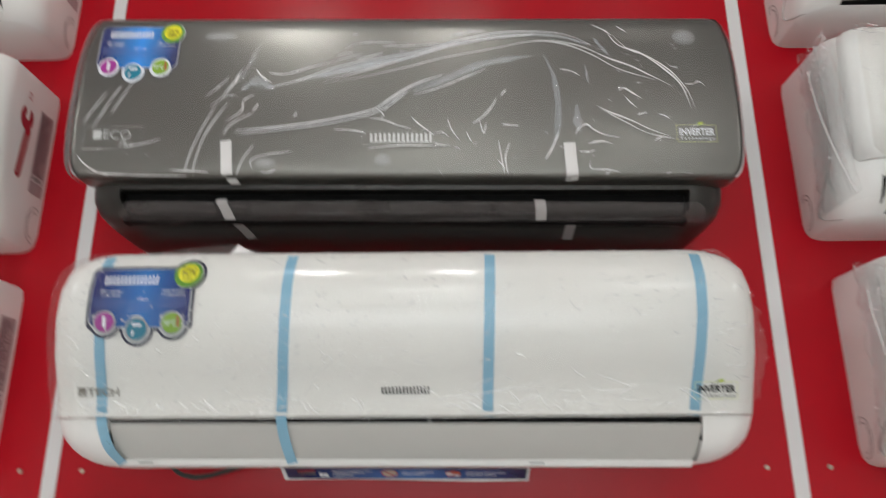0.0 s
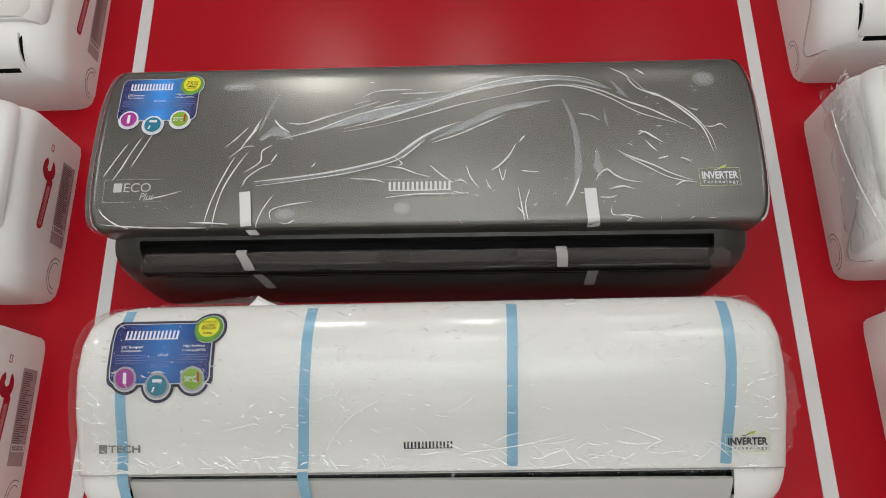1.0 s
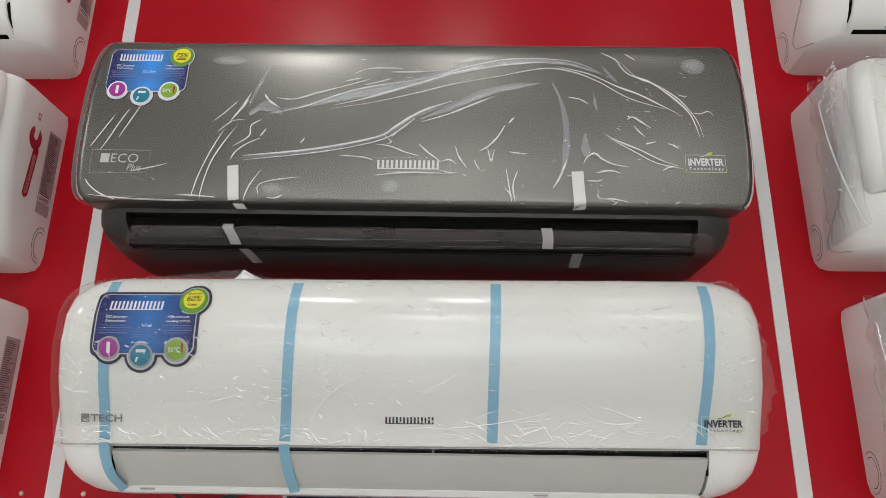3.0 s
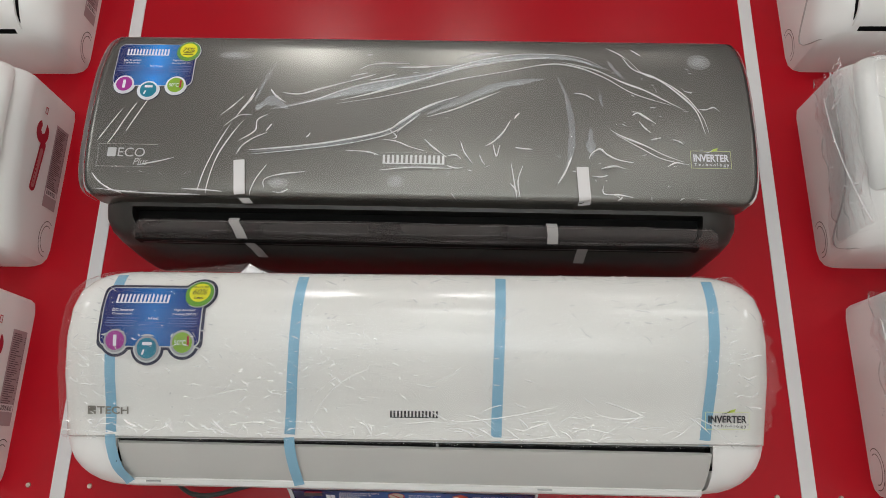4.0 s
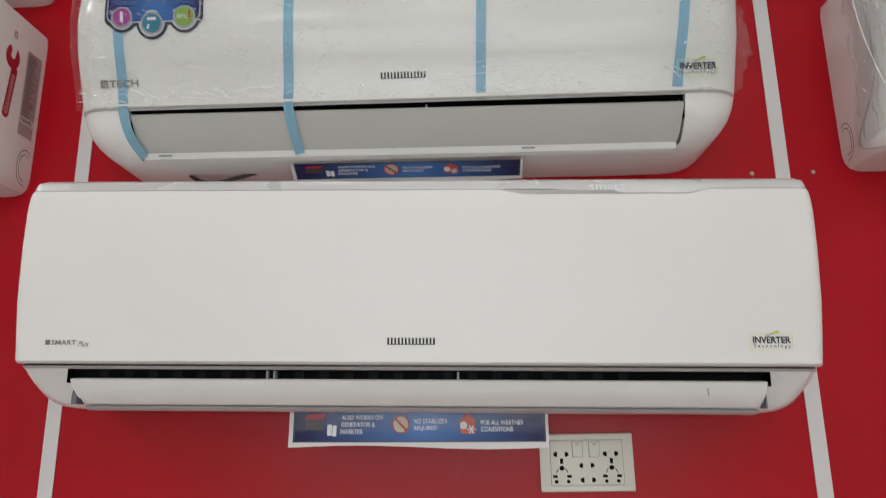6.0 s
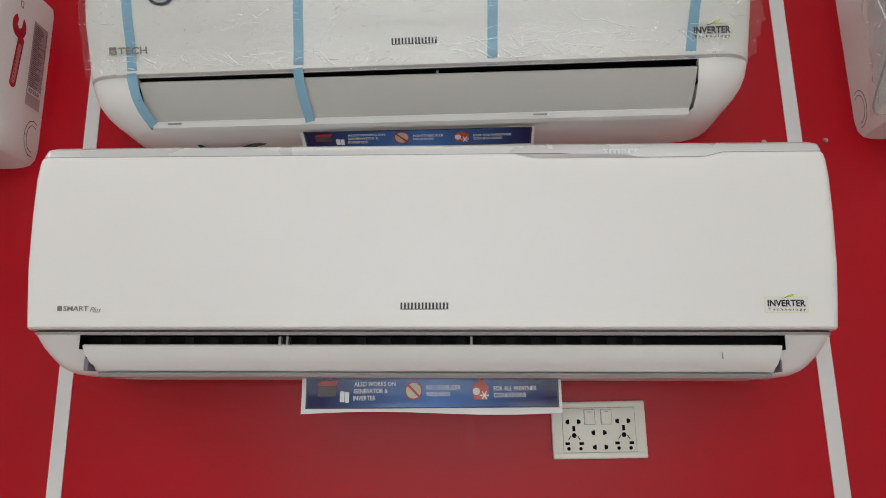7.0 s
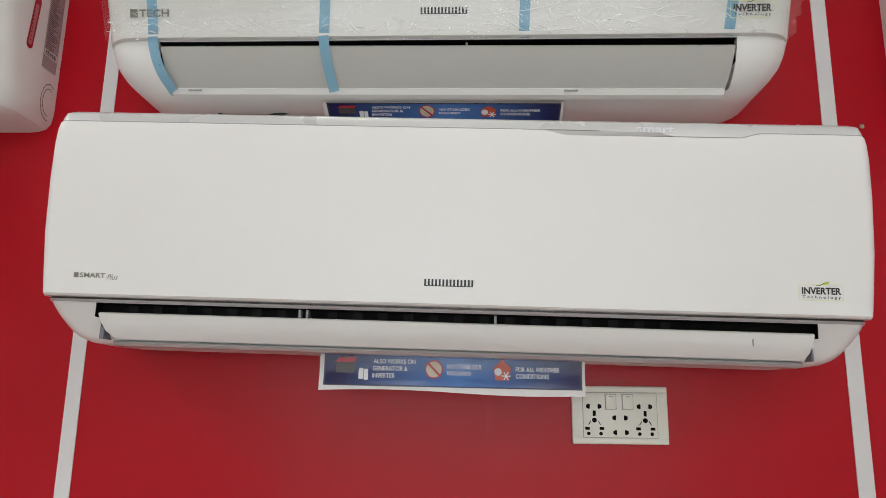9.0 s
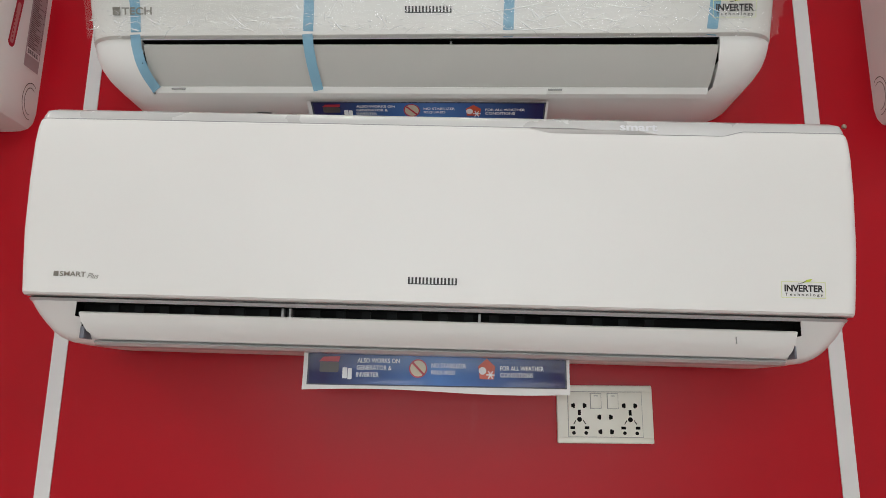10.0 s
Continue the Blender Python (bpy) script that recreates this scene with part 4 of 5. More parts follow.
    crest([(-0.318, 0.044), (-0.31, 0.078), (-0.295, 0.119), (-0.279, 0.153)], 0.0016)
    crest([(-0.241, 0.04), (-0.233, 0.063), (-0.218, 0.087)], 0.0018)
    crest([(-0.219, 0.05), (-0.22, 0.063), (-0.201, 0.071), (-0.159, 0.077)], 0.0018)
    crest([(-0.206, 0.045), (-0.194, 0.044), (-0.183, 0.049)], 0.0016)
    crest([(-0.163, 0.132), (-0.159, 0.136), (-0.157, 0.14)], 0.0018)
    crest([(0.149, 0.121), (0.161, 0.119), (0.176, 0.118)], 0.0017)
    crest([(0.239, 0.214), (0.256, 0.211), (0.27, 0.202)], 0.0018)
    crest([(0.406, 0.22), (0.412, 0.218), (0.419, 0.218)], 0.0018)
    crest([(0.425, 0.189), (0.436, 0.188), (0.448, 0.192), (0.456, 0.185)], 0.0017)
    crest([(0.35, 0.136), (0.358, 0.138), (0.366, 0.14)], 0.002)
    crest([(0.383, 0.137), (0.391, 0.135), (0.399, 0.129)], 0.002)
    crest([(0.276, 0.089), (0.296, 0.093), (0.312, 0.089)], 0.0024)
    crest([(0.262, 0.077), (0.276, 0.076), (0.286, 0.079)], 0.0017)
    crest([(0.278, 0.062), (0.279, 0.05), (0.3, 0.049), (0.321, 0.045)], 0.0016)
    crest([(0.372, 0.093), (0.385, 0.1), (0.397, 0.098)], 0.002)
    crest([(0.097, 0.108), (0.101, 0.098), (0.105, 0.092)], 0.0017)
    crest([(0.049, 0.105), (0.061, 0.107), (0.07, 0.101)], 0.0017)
    crest([(0.049, 0.09), (0.062, 0.086), (0.072, 0.087)], 0.0017)
    crest([(-0.051, 0.081), (-0.001, 0.086), (0.057, 0.085)], 0.0017)
    crest([(-0.428, 0.186), (-0.438, 0.167), (-0.451, 0.138), (-0.462, 0.117)], 0.002)
    crest([(-0.412, 0.192), (-0.423, 0.168), (-0.437, 0.138)], 0.0018)
    crest([(-0.448, 0.176), (-0.462, 0.151), (-0.478, 0.122)], 0.0018)
    crest([(-0.478, 0.07), (-0.468, 0.058), (-0.45, 0.046), (-0.431, 0.04)], 0.002)
    crest([(-0.474, 0.046), (-0.406, 0.041), (-0.314, 0.04)], 0.0016)
    crest([(-0.412, 0.083), (-0.38, 0.09), (-0.355, 0.097)], 0.0016)
    crest([(-0.34, 0.047), (-0.307, 0.046), (-0.281, 0.044)], 0.0016)
    for x, z, rx, rz in ((0.433, 0.272, 0.018, 0.014), (-0.286, 0.275, 0.026, 0.008), (-0.026, 0.064, 0.013, 0.010), (-0.199, 0.059, 0.016, 0.008)):
        ob = part("air_bubble", wrap(disc(disc(bmesh.new(), x, z, rx, rz), x, z, rx * 0.6, rz * 0.6, y=-0.0008), depth, 0.0040, 3), FILM_BUBBLE, ac)
        ob.visible_shadow = False
    for i in range(46):
        x, z = 0.02 + 0.42 * random.random(), 0.05 + 0.14 * random.random()
        r = 0.0006 + 0.0016 * random.random() ** 2
        ob = part("air_bubble", wrap(disc(bmesh.new(), x, z, r * 1.5, r, n=8), depth, 0.0042), FILM_FOLD, ac)
        ob.visible_shadow = False
    creases(ac, depth, 0.0034, [(18, 0.30, 0.42, 0.14, 0.26, 0.010), (16, 0.02, 0.36, 0.06, 0.13, 0.006), (7, -0.46, -0.30, 0.055, 0.09, 0.008), (8, -0.45, 0.45, 0.041, 0.046, 0.020), (5, -0.15, 0.2, 0.22, 0.3, 0.012)], "small creases in the clear film with glints put in as white")
    # tape tabs
    ribbon([(-0.260, 0.094), (-0.257, 0.065), (-0.255, 0.041)], 0.0165, depth, 0.0045, TAPE_WHITE, "tape", ac, "white tape tab")
    ribbon([(0.2485, 0.091), (0.250, 0.06), (0.252, 0.037)], 0.0175, depth, 0.0045, TAPE_WHITE, "tape", ac, "white tape tab")
    under = lambda pts, mat: part("tape", loft([[(x - 0.008, y, z), (x + 0.008, y, z)] for x, y, z in pts], False), mat, ac, "short white tape tab")
    under([(-0.253, -0.204, 0.0425), (-0.250, -0.196, 0.0370), (-0.247, -0.186, 0.0340)], TAPE_WHITE)
    under([(-0.268, -0.1740, 0.0140), (-0.267, -0.1825, 0.0060), (-0.261, -0.175, -0.0040), (-0.259, -0.155, -0.0130)], TAPE_THICK)
    under([(0.206, -0.1740, 0.0140), (0.206, -0.1825, 0.0060), (0.208, -0.175, -0.0040), (0.209, -0.155, -0.0130)], TAPE_THICK)
    under([(-0.252, -0.137, -0.0150), (-0.245, -0.120, -0.0200), (-0.239, -0.092, -0.0262)], TAPE_THIN)
    under([(0.257, -0.137, -0.0150), (0.256, -0.120, -0.0200), (0.256, -0.092, -0.0262)], TAPE_THIN)
    # writing
    part("brand_mark", wrap(wordmark(-0.048, 0.047, 0.0925, 0.1070), depth, 0.0012), CHROME_INK, ac)
    part("mark_patch", wrap(frame_line(bmesh.new(), -0.059, 0.063, 0.087, 0.110, 0.0009), depth, 0.0044), FILM_FOLD, ac)
    part("emblem", wrap(rounded(bmesh.new(), -0.461, -0.448, 0.0975, 0.112, 0.001), depth, 0.0012), CHROME_INK, ac)
    part("lettering", wrap(lettering("ECO", -0.445, -0.404, 0.0975, 0.112, 0.0), depth, 0.0012), CHROME_INK, ac)
    part("lettering", wrap(lettering("Plus", -0.420, -0.398, 0.0845, 0.0955, 0.0, 0.3), depth, 0.0012), CHROME_INK, ac)
    part("mark_patch", wrap(frame_line(bmesh.new(), -0.474, -0.385, 0.080, 0.117, 0.0009), depth, 0.0044), FILM_FOLD, ac)
    inverter_mark(ac, depth, 0.0012, 0.408, 0.467, 0.093, 0.121, WHITE_INK, LIME_PALE)
    feature_label(ac, depth, 0.0008, -0.473, -0.350, 0.219, 0.2945, (-0.3625, 0.282, 0.0185), [(-0.454, 0.2205, 0.0160), (-0.415, 0.2105, 0.0165), (-0.3735, 0.2195, 0.0165)], "75%", False)
    return ac


FILM_EDGE_DARK = film("loose_flap_film", (0.6, 0.53, 0.53), 0.085, 0.30, 0.0, 25, (0.3, 1, 1), ior=1.2)
TAPE_THICK = film("half_milky_tape", (0.78, 0.76, 0.76), 0.55, 0.3, 0.2, 80)
eco_unit()


def smart_unit():
    """Bare white unit with a slightly open flap, hung a little askew."""
    ac = root("air_conditioner", pose(-0.0155, -0.006, 1.6020, 0, 1.05, 0.6), "large plain white split air conditioner hung slightly askew", "air conditioner", UNITS, size=(0.979, 0.93, 0.983))
    body = [(-0.0125, 0.09, 0.455, 0.02), (-0.012, 0.118, 0.478, 0.02), (-0.009, 0.136, 0.494, 0.02), (-0.003, 0.145, 0.506, 0.02), (0.004, 0.151, 0.514, 0.02), (0.012, 0.157, 0.520, 0.02), (0.024, 0.166, 0.5265, 0.018), (0.034, 0.174, 0.530, 0.017), (0.040, 0.179, 0.531, 0.016), (0.0445, 0.181, 0.531, 0.016),
            (0.05, 0.183, 0.531, 0.016), (0.2, 0.196, 0.532, 0.016), (0.27, 0.203, 0.531, 0.016), (0.286, 0.203, 0.530, 0.016), (0.294, 0.196, 0.527, 0.016), (0.297, 0.186, 0.522, 0.016)]
    part("body", shell(body, slot=(0.002, 0.0405, -0.466, 0.470, 0.05)), WHITE, ac)
    part("top_trim", shell([(0.262, 0.2095, 0.5335, 0.012), (0.286, 0.2095, 0.533, 0.012), (0.294, 0.2065, 0.531, 0.012), (0.2985, 0.199, 0.526, 0.012)], back=0.03), plain("pale_silver_trim", (0.62, 0.63, 0.63), 0.28, 0.15, vary=0.02), ac, "pale silver top trim")
    panel = [(0.0465, 0.184, 0.532, 0.012), (0.0470, 0.192, 0.5345, 0.014), (0.050, 0.1955, 0.5355, 0.014), (0.08, 0.1985, 0.5375, 0.014), (0.13, 0.2045, 0.5395, 0.014), (0.2, 0.2105, 0.5395, 0.014), (0.25, 0.214, 0.538, 0.014), (0.270, 0.214, 0.5365, 0.014), (0.2785, 0.2132, 0.535, 0.014), (0.2805, 0.2115, 0.534, 0.013)]

    def notch(x):
        s = lambda a, b: min(1, max(0, (x - a) / (b - a)))
        e = lambda t: t * t * (3 - 2 * t)
        return -0.0075 * (e(s(0.118, 0.155)) - e(s(0.368, 0.402)))

    part("front_panel", shell(panel, back=0.03, count=120, lift=notch), WHITE, ac, "smooth white front panel with a shallow notch along its top")
    part("top_seam", shell([(0.255, 0.2104, 0.5340, 0.012), (0.27, 0.2104, 0.5340, 0.012), (0.2820, 0.2104, 0.5340, 0.012)], back=0.02, count=120, lift=notch), TRIM_GREY, ac, "thin grey seam above the panel")
    depth = face_of(panel)
    part("seam_trim", shell([(0.0408, 0.1815, 0.5320, 0.016), (0.0440, 0.1850, 0.5325, 0.016)], back=0.03), SILVER, ac, "thin silver trim under the panel")
    part("seam", shell([(0.0438, 0.1838, 0.5313, 0.016), (0.0474, 0.1842, 0.5316, 0.016)], back=0.03), DARK_GLOSS, ac, "dark seam under the panel")
    flap = part("flap", sheet([-0.462, 0.0, 0.466], [(-0.1765, 0.0265), (-0.172, 0.016), (-0.164, 0.004), (-0.153, -0.0055)], 0.005, (0.0, 0.002, 0.007, 0.018), 0.35), WHITE, ac, "white outlet flap")
    part("scratch", boxed(0.3885, 0.3893, -0.176, -0.1735, 0.010, 0.019), TRIM_GREY, flap, smooth=False)
    part("lip", sheet([-0.450, 0.460], [(-0.150, -0.0095), (-0.145, -0.0135), (-0.13, -0.0145), (-0.11, -0.0135)], 0.003), SILVER, ac)
    part("outlet", boxed(-0.4655, 0.4695, -0.158, -0.135, 0.010, 0.0402), BLACK, ac, smooth=False)
    # roof and ends of the white slot blackened to stand for shade
    part("slot_shade_strip", boxed(-0.4655, 0.4695, -0.177, -0.158, 0.0396, 0.0402), BLACK, ac, smooth=False)
    for x in (-0.4657, 0.4697):
        part("slot_shade_strip", boxed(x - 0.0003, x + 0.0003, -0.177, -0.150, 0.022, 0.0402), BLACK, ac, smooth=False)
    vanes(ac, -0.44, 0.30, -0.160, 0.020, 0.0395, 22, (-0.195, -0.185, 0.062))
    for sx, half in ((-0.4600, 0.003), (0.4670, 0.001)):
        part("flap_pivot", boxed(sx - half, sx + half, -0.165, -0.14, -0.006, 0.01, bevel=0.0006), plain("bluish_grey_pivot", (0.17, 0.18, 0.22), 0.4), ac)
    part("brand_mark", wrap(wordmark(-0.0320, 0.0330, 0.0720, 0.0810), depth, 0.0005), INK, ac)
    part("emblem", wrap(rounded(bmesh.new(), -0.4900, -0.4835, 0.0705, 0.0770, 0.0004), depth, 0.0010), INK_GREY, ac)
    part("lettering", wrap(lettering("SMART", -0.4820, -0.4480, 0.0705, 0.0770, 0.02), depth, 0.0005), INK_GREY, ac)
    part("lettering", wrap(lettering("Plus", -0.4460, -0.4310, 0.0685, 0.0755, 0.0, 0.4), depth, 0.0005), INK_GREY, ac)
    inverter_mark(ac, depth, 0.0005, 0.4395, 0.4945, 0.0675, 0.088, INK, LIME_PALE)
    trim = lambda z: float(np.interp(z, [0.262, 0.286, 0.294, 0.2985], [0.2095, 0.2095, 0.2065, 0.199]))
    part("lettering", wrap(lettering("smart", 0.2400, 0.2890, 0.2800, 0.2895, 0.03), trim, 0.0008), WHITE_INK, ac)
    return ac


smart_unit()


def printed_strip(x0, x1, y, z0, z1, tilt, label):
    """A printed paper strip with three pictograms; the lower edge curls slightly."""
    w, h = x1 - x0, z1 - z0
    ob = root("promotional_strip", pose((x0 + x1) / 2, y, z1, tilt, 0.4, 0), label, "sign", "printed strips below units")
    curl = lambda z: 0.006 * (z / h) ** 2

    def sheet_mesh(ax, bx, az, bz, cut=0.0):
        rows = []
        for i in range(9):
            z = az + (bz - az) * i / 8
            rows.append([(ax + (bx - ax) * k / 40, 0, z + (0.0025 * math.sin(k / 40 * 6.0) * (1 - i / 8) if cut else 0)) for k in range(41)])
        return loft(rows, False)

    lay = lambda bm, off: wrap(bm, curl, off)
    part("paper", lay(sheet_mesh(-w / 2, w / 2, -h, 0, 1), 0.0), PAPER, ob)
    part("print_border", lay(sheet_mesh(-w / 2 + 0.006, w / 2 - 0.004, -h * 0.87, -0.001), 0.0006), NAVY, ob)
    # blue print; the reflected gloss is put into its paler middle
    part("print_face", lay(sheet_mesh(-w / 2 + 0.0085, w / 2 - 0.0065, -h * 0.84, -0.003), 0.001), graded("blue_strip_print_and_gloss", -w / 2, w / 2, (0.010, 0.010, 0.085), (0.07, 0.19, 0.50), 0.12), ob, "blue printed strip, its middle paled further to show gloss")
    put = lambda name, bm, mat: part(name, lay(bm, 0.0016), mat, ob)
    X = lambda f: -w / 2 + f * w
    for body, a, b, top in (("ALSO WORKS ON", 0.205, 0.365, 0.18), ("GENERATOR &", 0.203, 0.335, 0.36), ("INVERTER", 0.202, 0.288, 0.54), ("NO STABILIZER", 0.485, 0.615, 0.28), ("REQUIRED", 0.485, 0.575, 0.46), ("FOR ALL WEATHER", 0.742, 0.905, 0.32), ("CONDITIONS", 0.742, 0.865, 0.49)):
        put("lettering", lettering(body, X(a), X(b), -h * (top + 0.12), -h * top, 0.012), WHITE_INK)
    bm = polygon(bmesh.new(), [(X(0.06), -h * 0.28), (X(0.075), -h * 0.16), (X(0.14), -h * 0.14), (X(0.135), -h * 0.28)])
    put("pictogram", bm, RED_PRINT)
    put("pictogram", rounded(bmesh.new(), X(0.063), X(0.135), -h * 0.55, -h * 0.29, 0.002), plain("generator_print", (0.06, 0.05, 0.05), 0.3))
    put("pictogram", bars([(X(0.15), X(0.168), -h * 0.70, -h * 0.42), (X(0.17), X(0.186), -h * 0.72, -h * 0.44)]), WHITE_INK)
    cx, cz = X(0.435), -h * 0.42
    bm = bmesh.new()
    for i in range(24):
        a0, a1 = 2 * math.pi * i / 24, 2 * math.pi * (i + 1) / 24
        polygon(bm, [(cx + r * math.cos(a), cz + r * math.sin(a)) for r, a in ((0.0105, a0), (0.0122, a0), (0.0122, a1), (0.0105, a1))])
    part("pictogram", lay(disc(bmesh.new(), cx, cz, 0.0105), 0.0014), plain("beige_print", (0.55, 0.5, 0.38), 0.3), ob)
    put("pictogram", polygon(bm, [(cx - 0.0085, cz + 0.0065), (cx - 0.0065, cz + 0.0085), (cx + 0.0085, cz - 0.0065), (cx + 0.0065, cz - 0.0085)], -0.0004), RED_PRINT)
    bm = polygon(bmesh.new(), [(X(0.66), -h * 0.34), (X(0.692), -h * 0.14), (X(0.724), -h * 0.34), (X(0.718), -h * 0.66), (X(0.666), -h * 0.66)])
    put("pictogram", bm, plain("orange_red_print", (0.5, 0.06, 0.02), 0.3))
    part("pictogram", lay(disc(bmesh.new(), X(0.676), -h * 0.45, 0.005), 0.0021), PAPER, ob)
    bm = bmesh.new()
    for k in range(3):
        a = math.pi * k / 3
        c, s = math.cos(a), math.sin(a)
        polygon(bm, [(X(0.706) + 0.006 * c * u - 0.0007 * s * v, -h * 0.55 + 0.006 * s * u + 0.0007 * c * v) for u, v in ((-1, -1), (1, -1), (1, 1), (-1, 1))], -0.0001 * k)
    part("pictogram", lay(bm, 0.0023), WHITE_INK, ob)
    return ob


printed_strip(-0.188, 0.168, -0.106, 1.5425, 1.5945, 4, "glossy blue printed strip hanging below a white unit")
printed_strip(-0.208, 0.150, -0.092, 1.9215, 1.9615, 72, "blue printed strip half hidden under a wrapped unit")


def socket_plate():
    ob = root("wall_socket", pose(0.2315, 0, 1.514, 0, -0.3, 0), "ivory multi-socket wall plate with two switches", "socket", size=(0.975, 1, 0.975))
    part("plate", boxed(-0.0705, 0.0705, -0.009, 0.0, -0.042, 0.042, bevel=0.0018), CREAM, ob)
    part("lower_rail", boxed(-0.0695, 0.0695, -0.0105, -0.009, -0.0405, -0.0335, bevel=0.0006), CREAM, ob)
    part("upper_rail", boxed(-0.0695, 0.0695, -0.0105, -0.009, 0.0335, 0.0405, bevel=0.0006), CREAM, ob)
    part("insert", boxed(-0.054, 0.054, -0.0108, -0.009, -0.0322, 0.0322, bevel=0.0005), CREAM, ob)
    part("seam", boxed(-0.0548, 0.0548, -0.0093, -0.0089, -0.033, 0.033), TRIM_GREY, ob, smooth=False)
    for x in (-0.0135, 0.0115):
        part("switch_gap", boxed(x - 0.0083, x + 0.0083, -0.0112, -0.0107, 0.0078, 0.0305), TRIM_GREY, ob, smooth=False)
        sw = part("switch", boxed(x - 0.0075, x + 0.0075, -0.0135, -0.0108, 0.0085, 0.0298, bevel=0.0007), CREAM, ob)
        part("indicator", boxed(x - 0.003, x + 0.003, -0.0138, -0.0134, 0.0260, 0.0272), TRIM_GREY, sw, smooth=False)

    def hole(name, bm):
        part(name, bm, BLACK, ob, smooth=False)

    def halfpin(x, z, s):
        bm = rounded(bmesh.new(), x - 0.0028, x + 0.0028, z - 0.0026, z + 0.0026, 0.0012, -0.0111)
        rounded(bm, x + s * 0.001 - 0.0016, x + s * 0.001 + 0.0016, z - 0.0036, z + 0.0036, 0.0008, -0.0112)
        hole("pin_hole", bm)

    for x, z in ((-0.0385, 0.0125), (0.036, 0.0125), (-0.0005, -0.0040), (0.0003, -0.0250)):
        halfpin(x - 0.0085, z, 1)
        halfpin(x + 0.0085, z, -1)
    for x in (-0.0380, 0.0365):
        hole("pin_hole", rounded(bmesh.new(), x - 0.0022, x + 0.0022, -0.0015, 0.0065, 0.0004, -0.0111))
        hole("pin_hole", disc(bmesh.new(), x, -0.0075, 0.0036, y=-0.0111, n=18))
        for s in (-1, 1):
            bm = polygon(bmesh.new(), [(x + s * 0.0045, -0.0085), (x + s * 0.006, -0.0085), (x + s * 0.0095, -0.0142), (x + s * 0.008, -0.0142)], -0.0111)
            hole("pin_hole", bm)
            hole("pin_hole", rounded(bmesh.new(), x + s * 0.0105 - 0.0034, x + s * 0.0105 + 0.0034, -0.0215, -0.0173, 0.0003, -0.0111))
            hole("pin_hole", disc(bmesh.new(), x + s * 0.009, -0.0268, 0.0027, y=-0.0111, n=16))
    return tagged(ob, kind="")


socket_plate()


# ---- units of the neighbouring columns ----
def spanner_sticker(parent, x, side, y, z):
    """A red spanner print and a small lock on an end wall at x; side: +1 faces right."""
    def put(name, bm, mat, off):
        for v in bm.verts:
            u, h = v.co.x, v.co.z
            v.co = Vector((x + side * off, y + side * u if side > 0 else y - u, z + h))
        part(name, bm, mat, parent)
    bm, pts = bmesh.new(), []
    for i in range(15):
        a = radians(118 + i * 304 / 14)
        pts.append((0.019 * math.cos(a), 0.044 + 0.021 * math.sin(a)))
    pts += [(0.0075, 0.055), (0.006, 0.044), (0.0, 0.040), (-0.006, 0.045), (-0.004, 0.055)]
    put("spanner_head", polygon(bm, pts), RED_PRINT, 0.0006)
    put("spanner_handle", rounded(bmesh.new(), -0.0085, 0.0085, -0.062, 0.03, 0.008, slant=0.10), RED_PRINT, 0.0004)
    put("spanner_gloss", rounded(bmesh.new(), -0.0045, 0.0045, -0.056, 0.016, 0.004, slant=0.10), RED_PALE, 0.0009)
    put("spanner_gloss", bars([(-0.0015, 0.0015, -0.05 + i * 0.007, -0.0465 + i * 0.007) for i in range(8)]), RED_PRINT, 0.0012)
    put("lock_print", frame_line(bmesh.new(), -0.004, 0.004, 0.078, 0.090, 0.0015), RED_PRINT, 0.0006)


def rating_label(parent, x, side, y0, y1, z0, z1):
    def put(name, bm, mat, off):
        for v in bm.verts:
            v.co = Vector((x + side * off, v.co.x, v.co.z))
        part(name, bm, mat, parent)
    put("rating_label", rounded(bmesh.new(), y0, y1, z0, z1, 0.001), LABEL_GREY, 0.0005)
    rows, t = [], z1 - 0.006
    w = y1 - y0
    while t > z0 + 0.034:
        rows.append((y0 + 0.08 * w, y0 + (0.45 + 0.4 * random.random()) * w, t - 0.0014, t))
        if random.random() < 0.6:
            rows.append((y0 + 0.88 * w, y0 + 0.95 * w, t - 0.0014, t))
        t -= 0.0034
    put("small_print", bars(rows), plain("label_ink", (0.12, 0.08, 0.09), 0.5), 0.0009)
    put("barcode_patch", rounded(bmesh.new(), y0 + 0.05 * w, y1 - 0.05 * w, z0 + 0.021, z0 + 0.033, 0.0008), PAPER, 0.0009)
    put("barcode", bars([(y0 + (0.12 + 0.05 * i) * w, y0 + (0.12 + 0.05 * i + 0.02 + 0.015 * (i % 3 == 0)) * w, z0 + 0.023, z0 + 0.031) for i in range(15)]), INK, 0.0012)


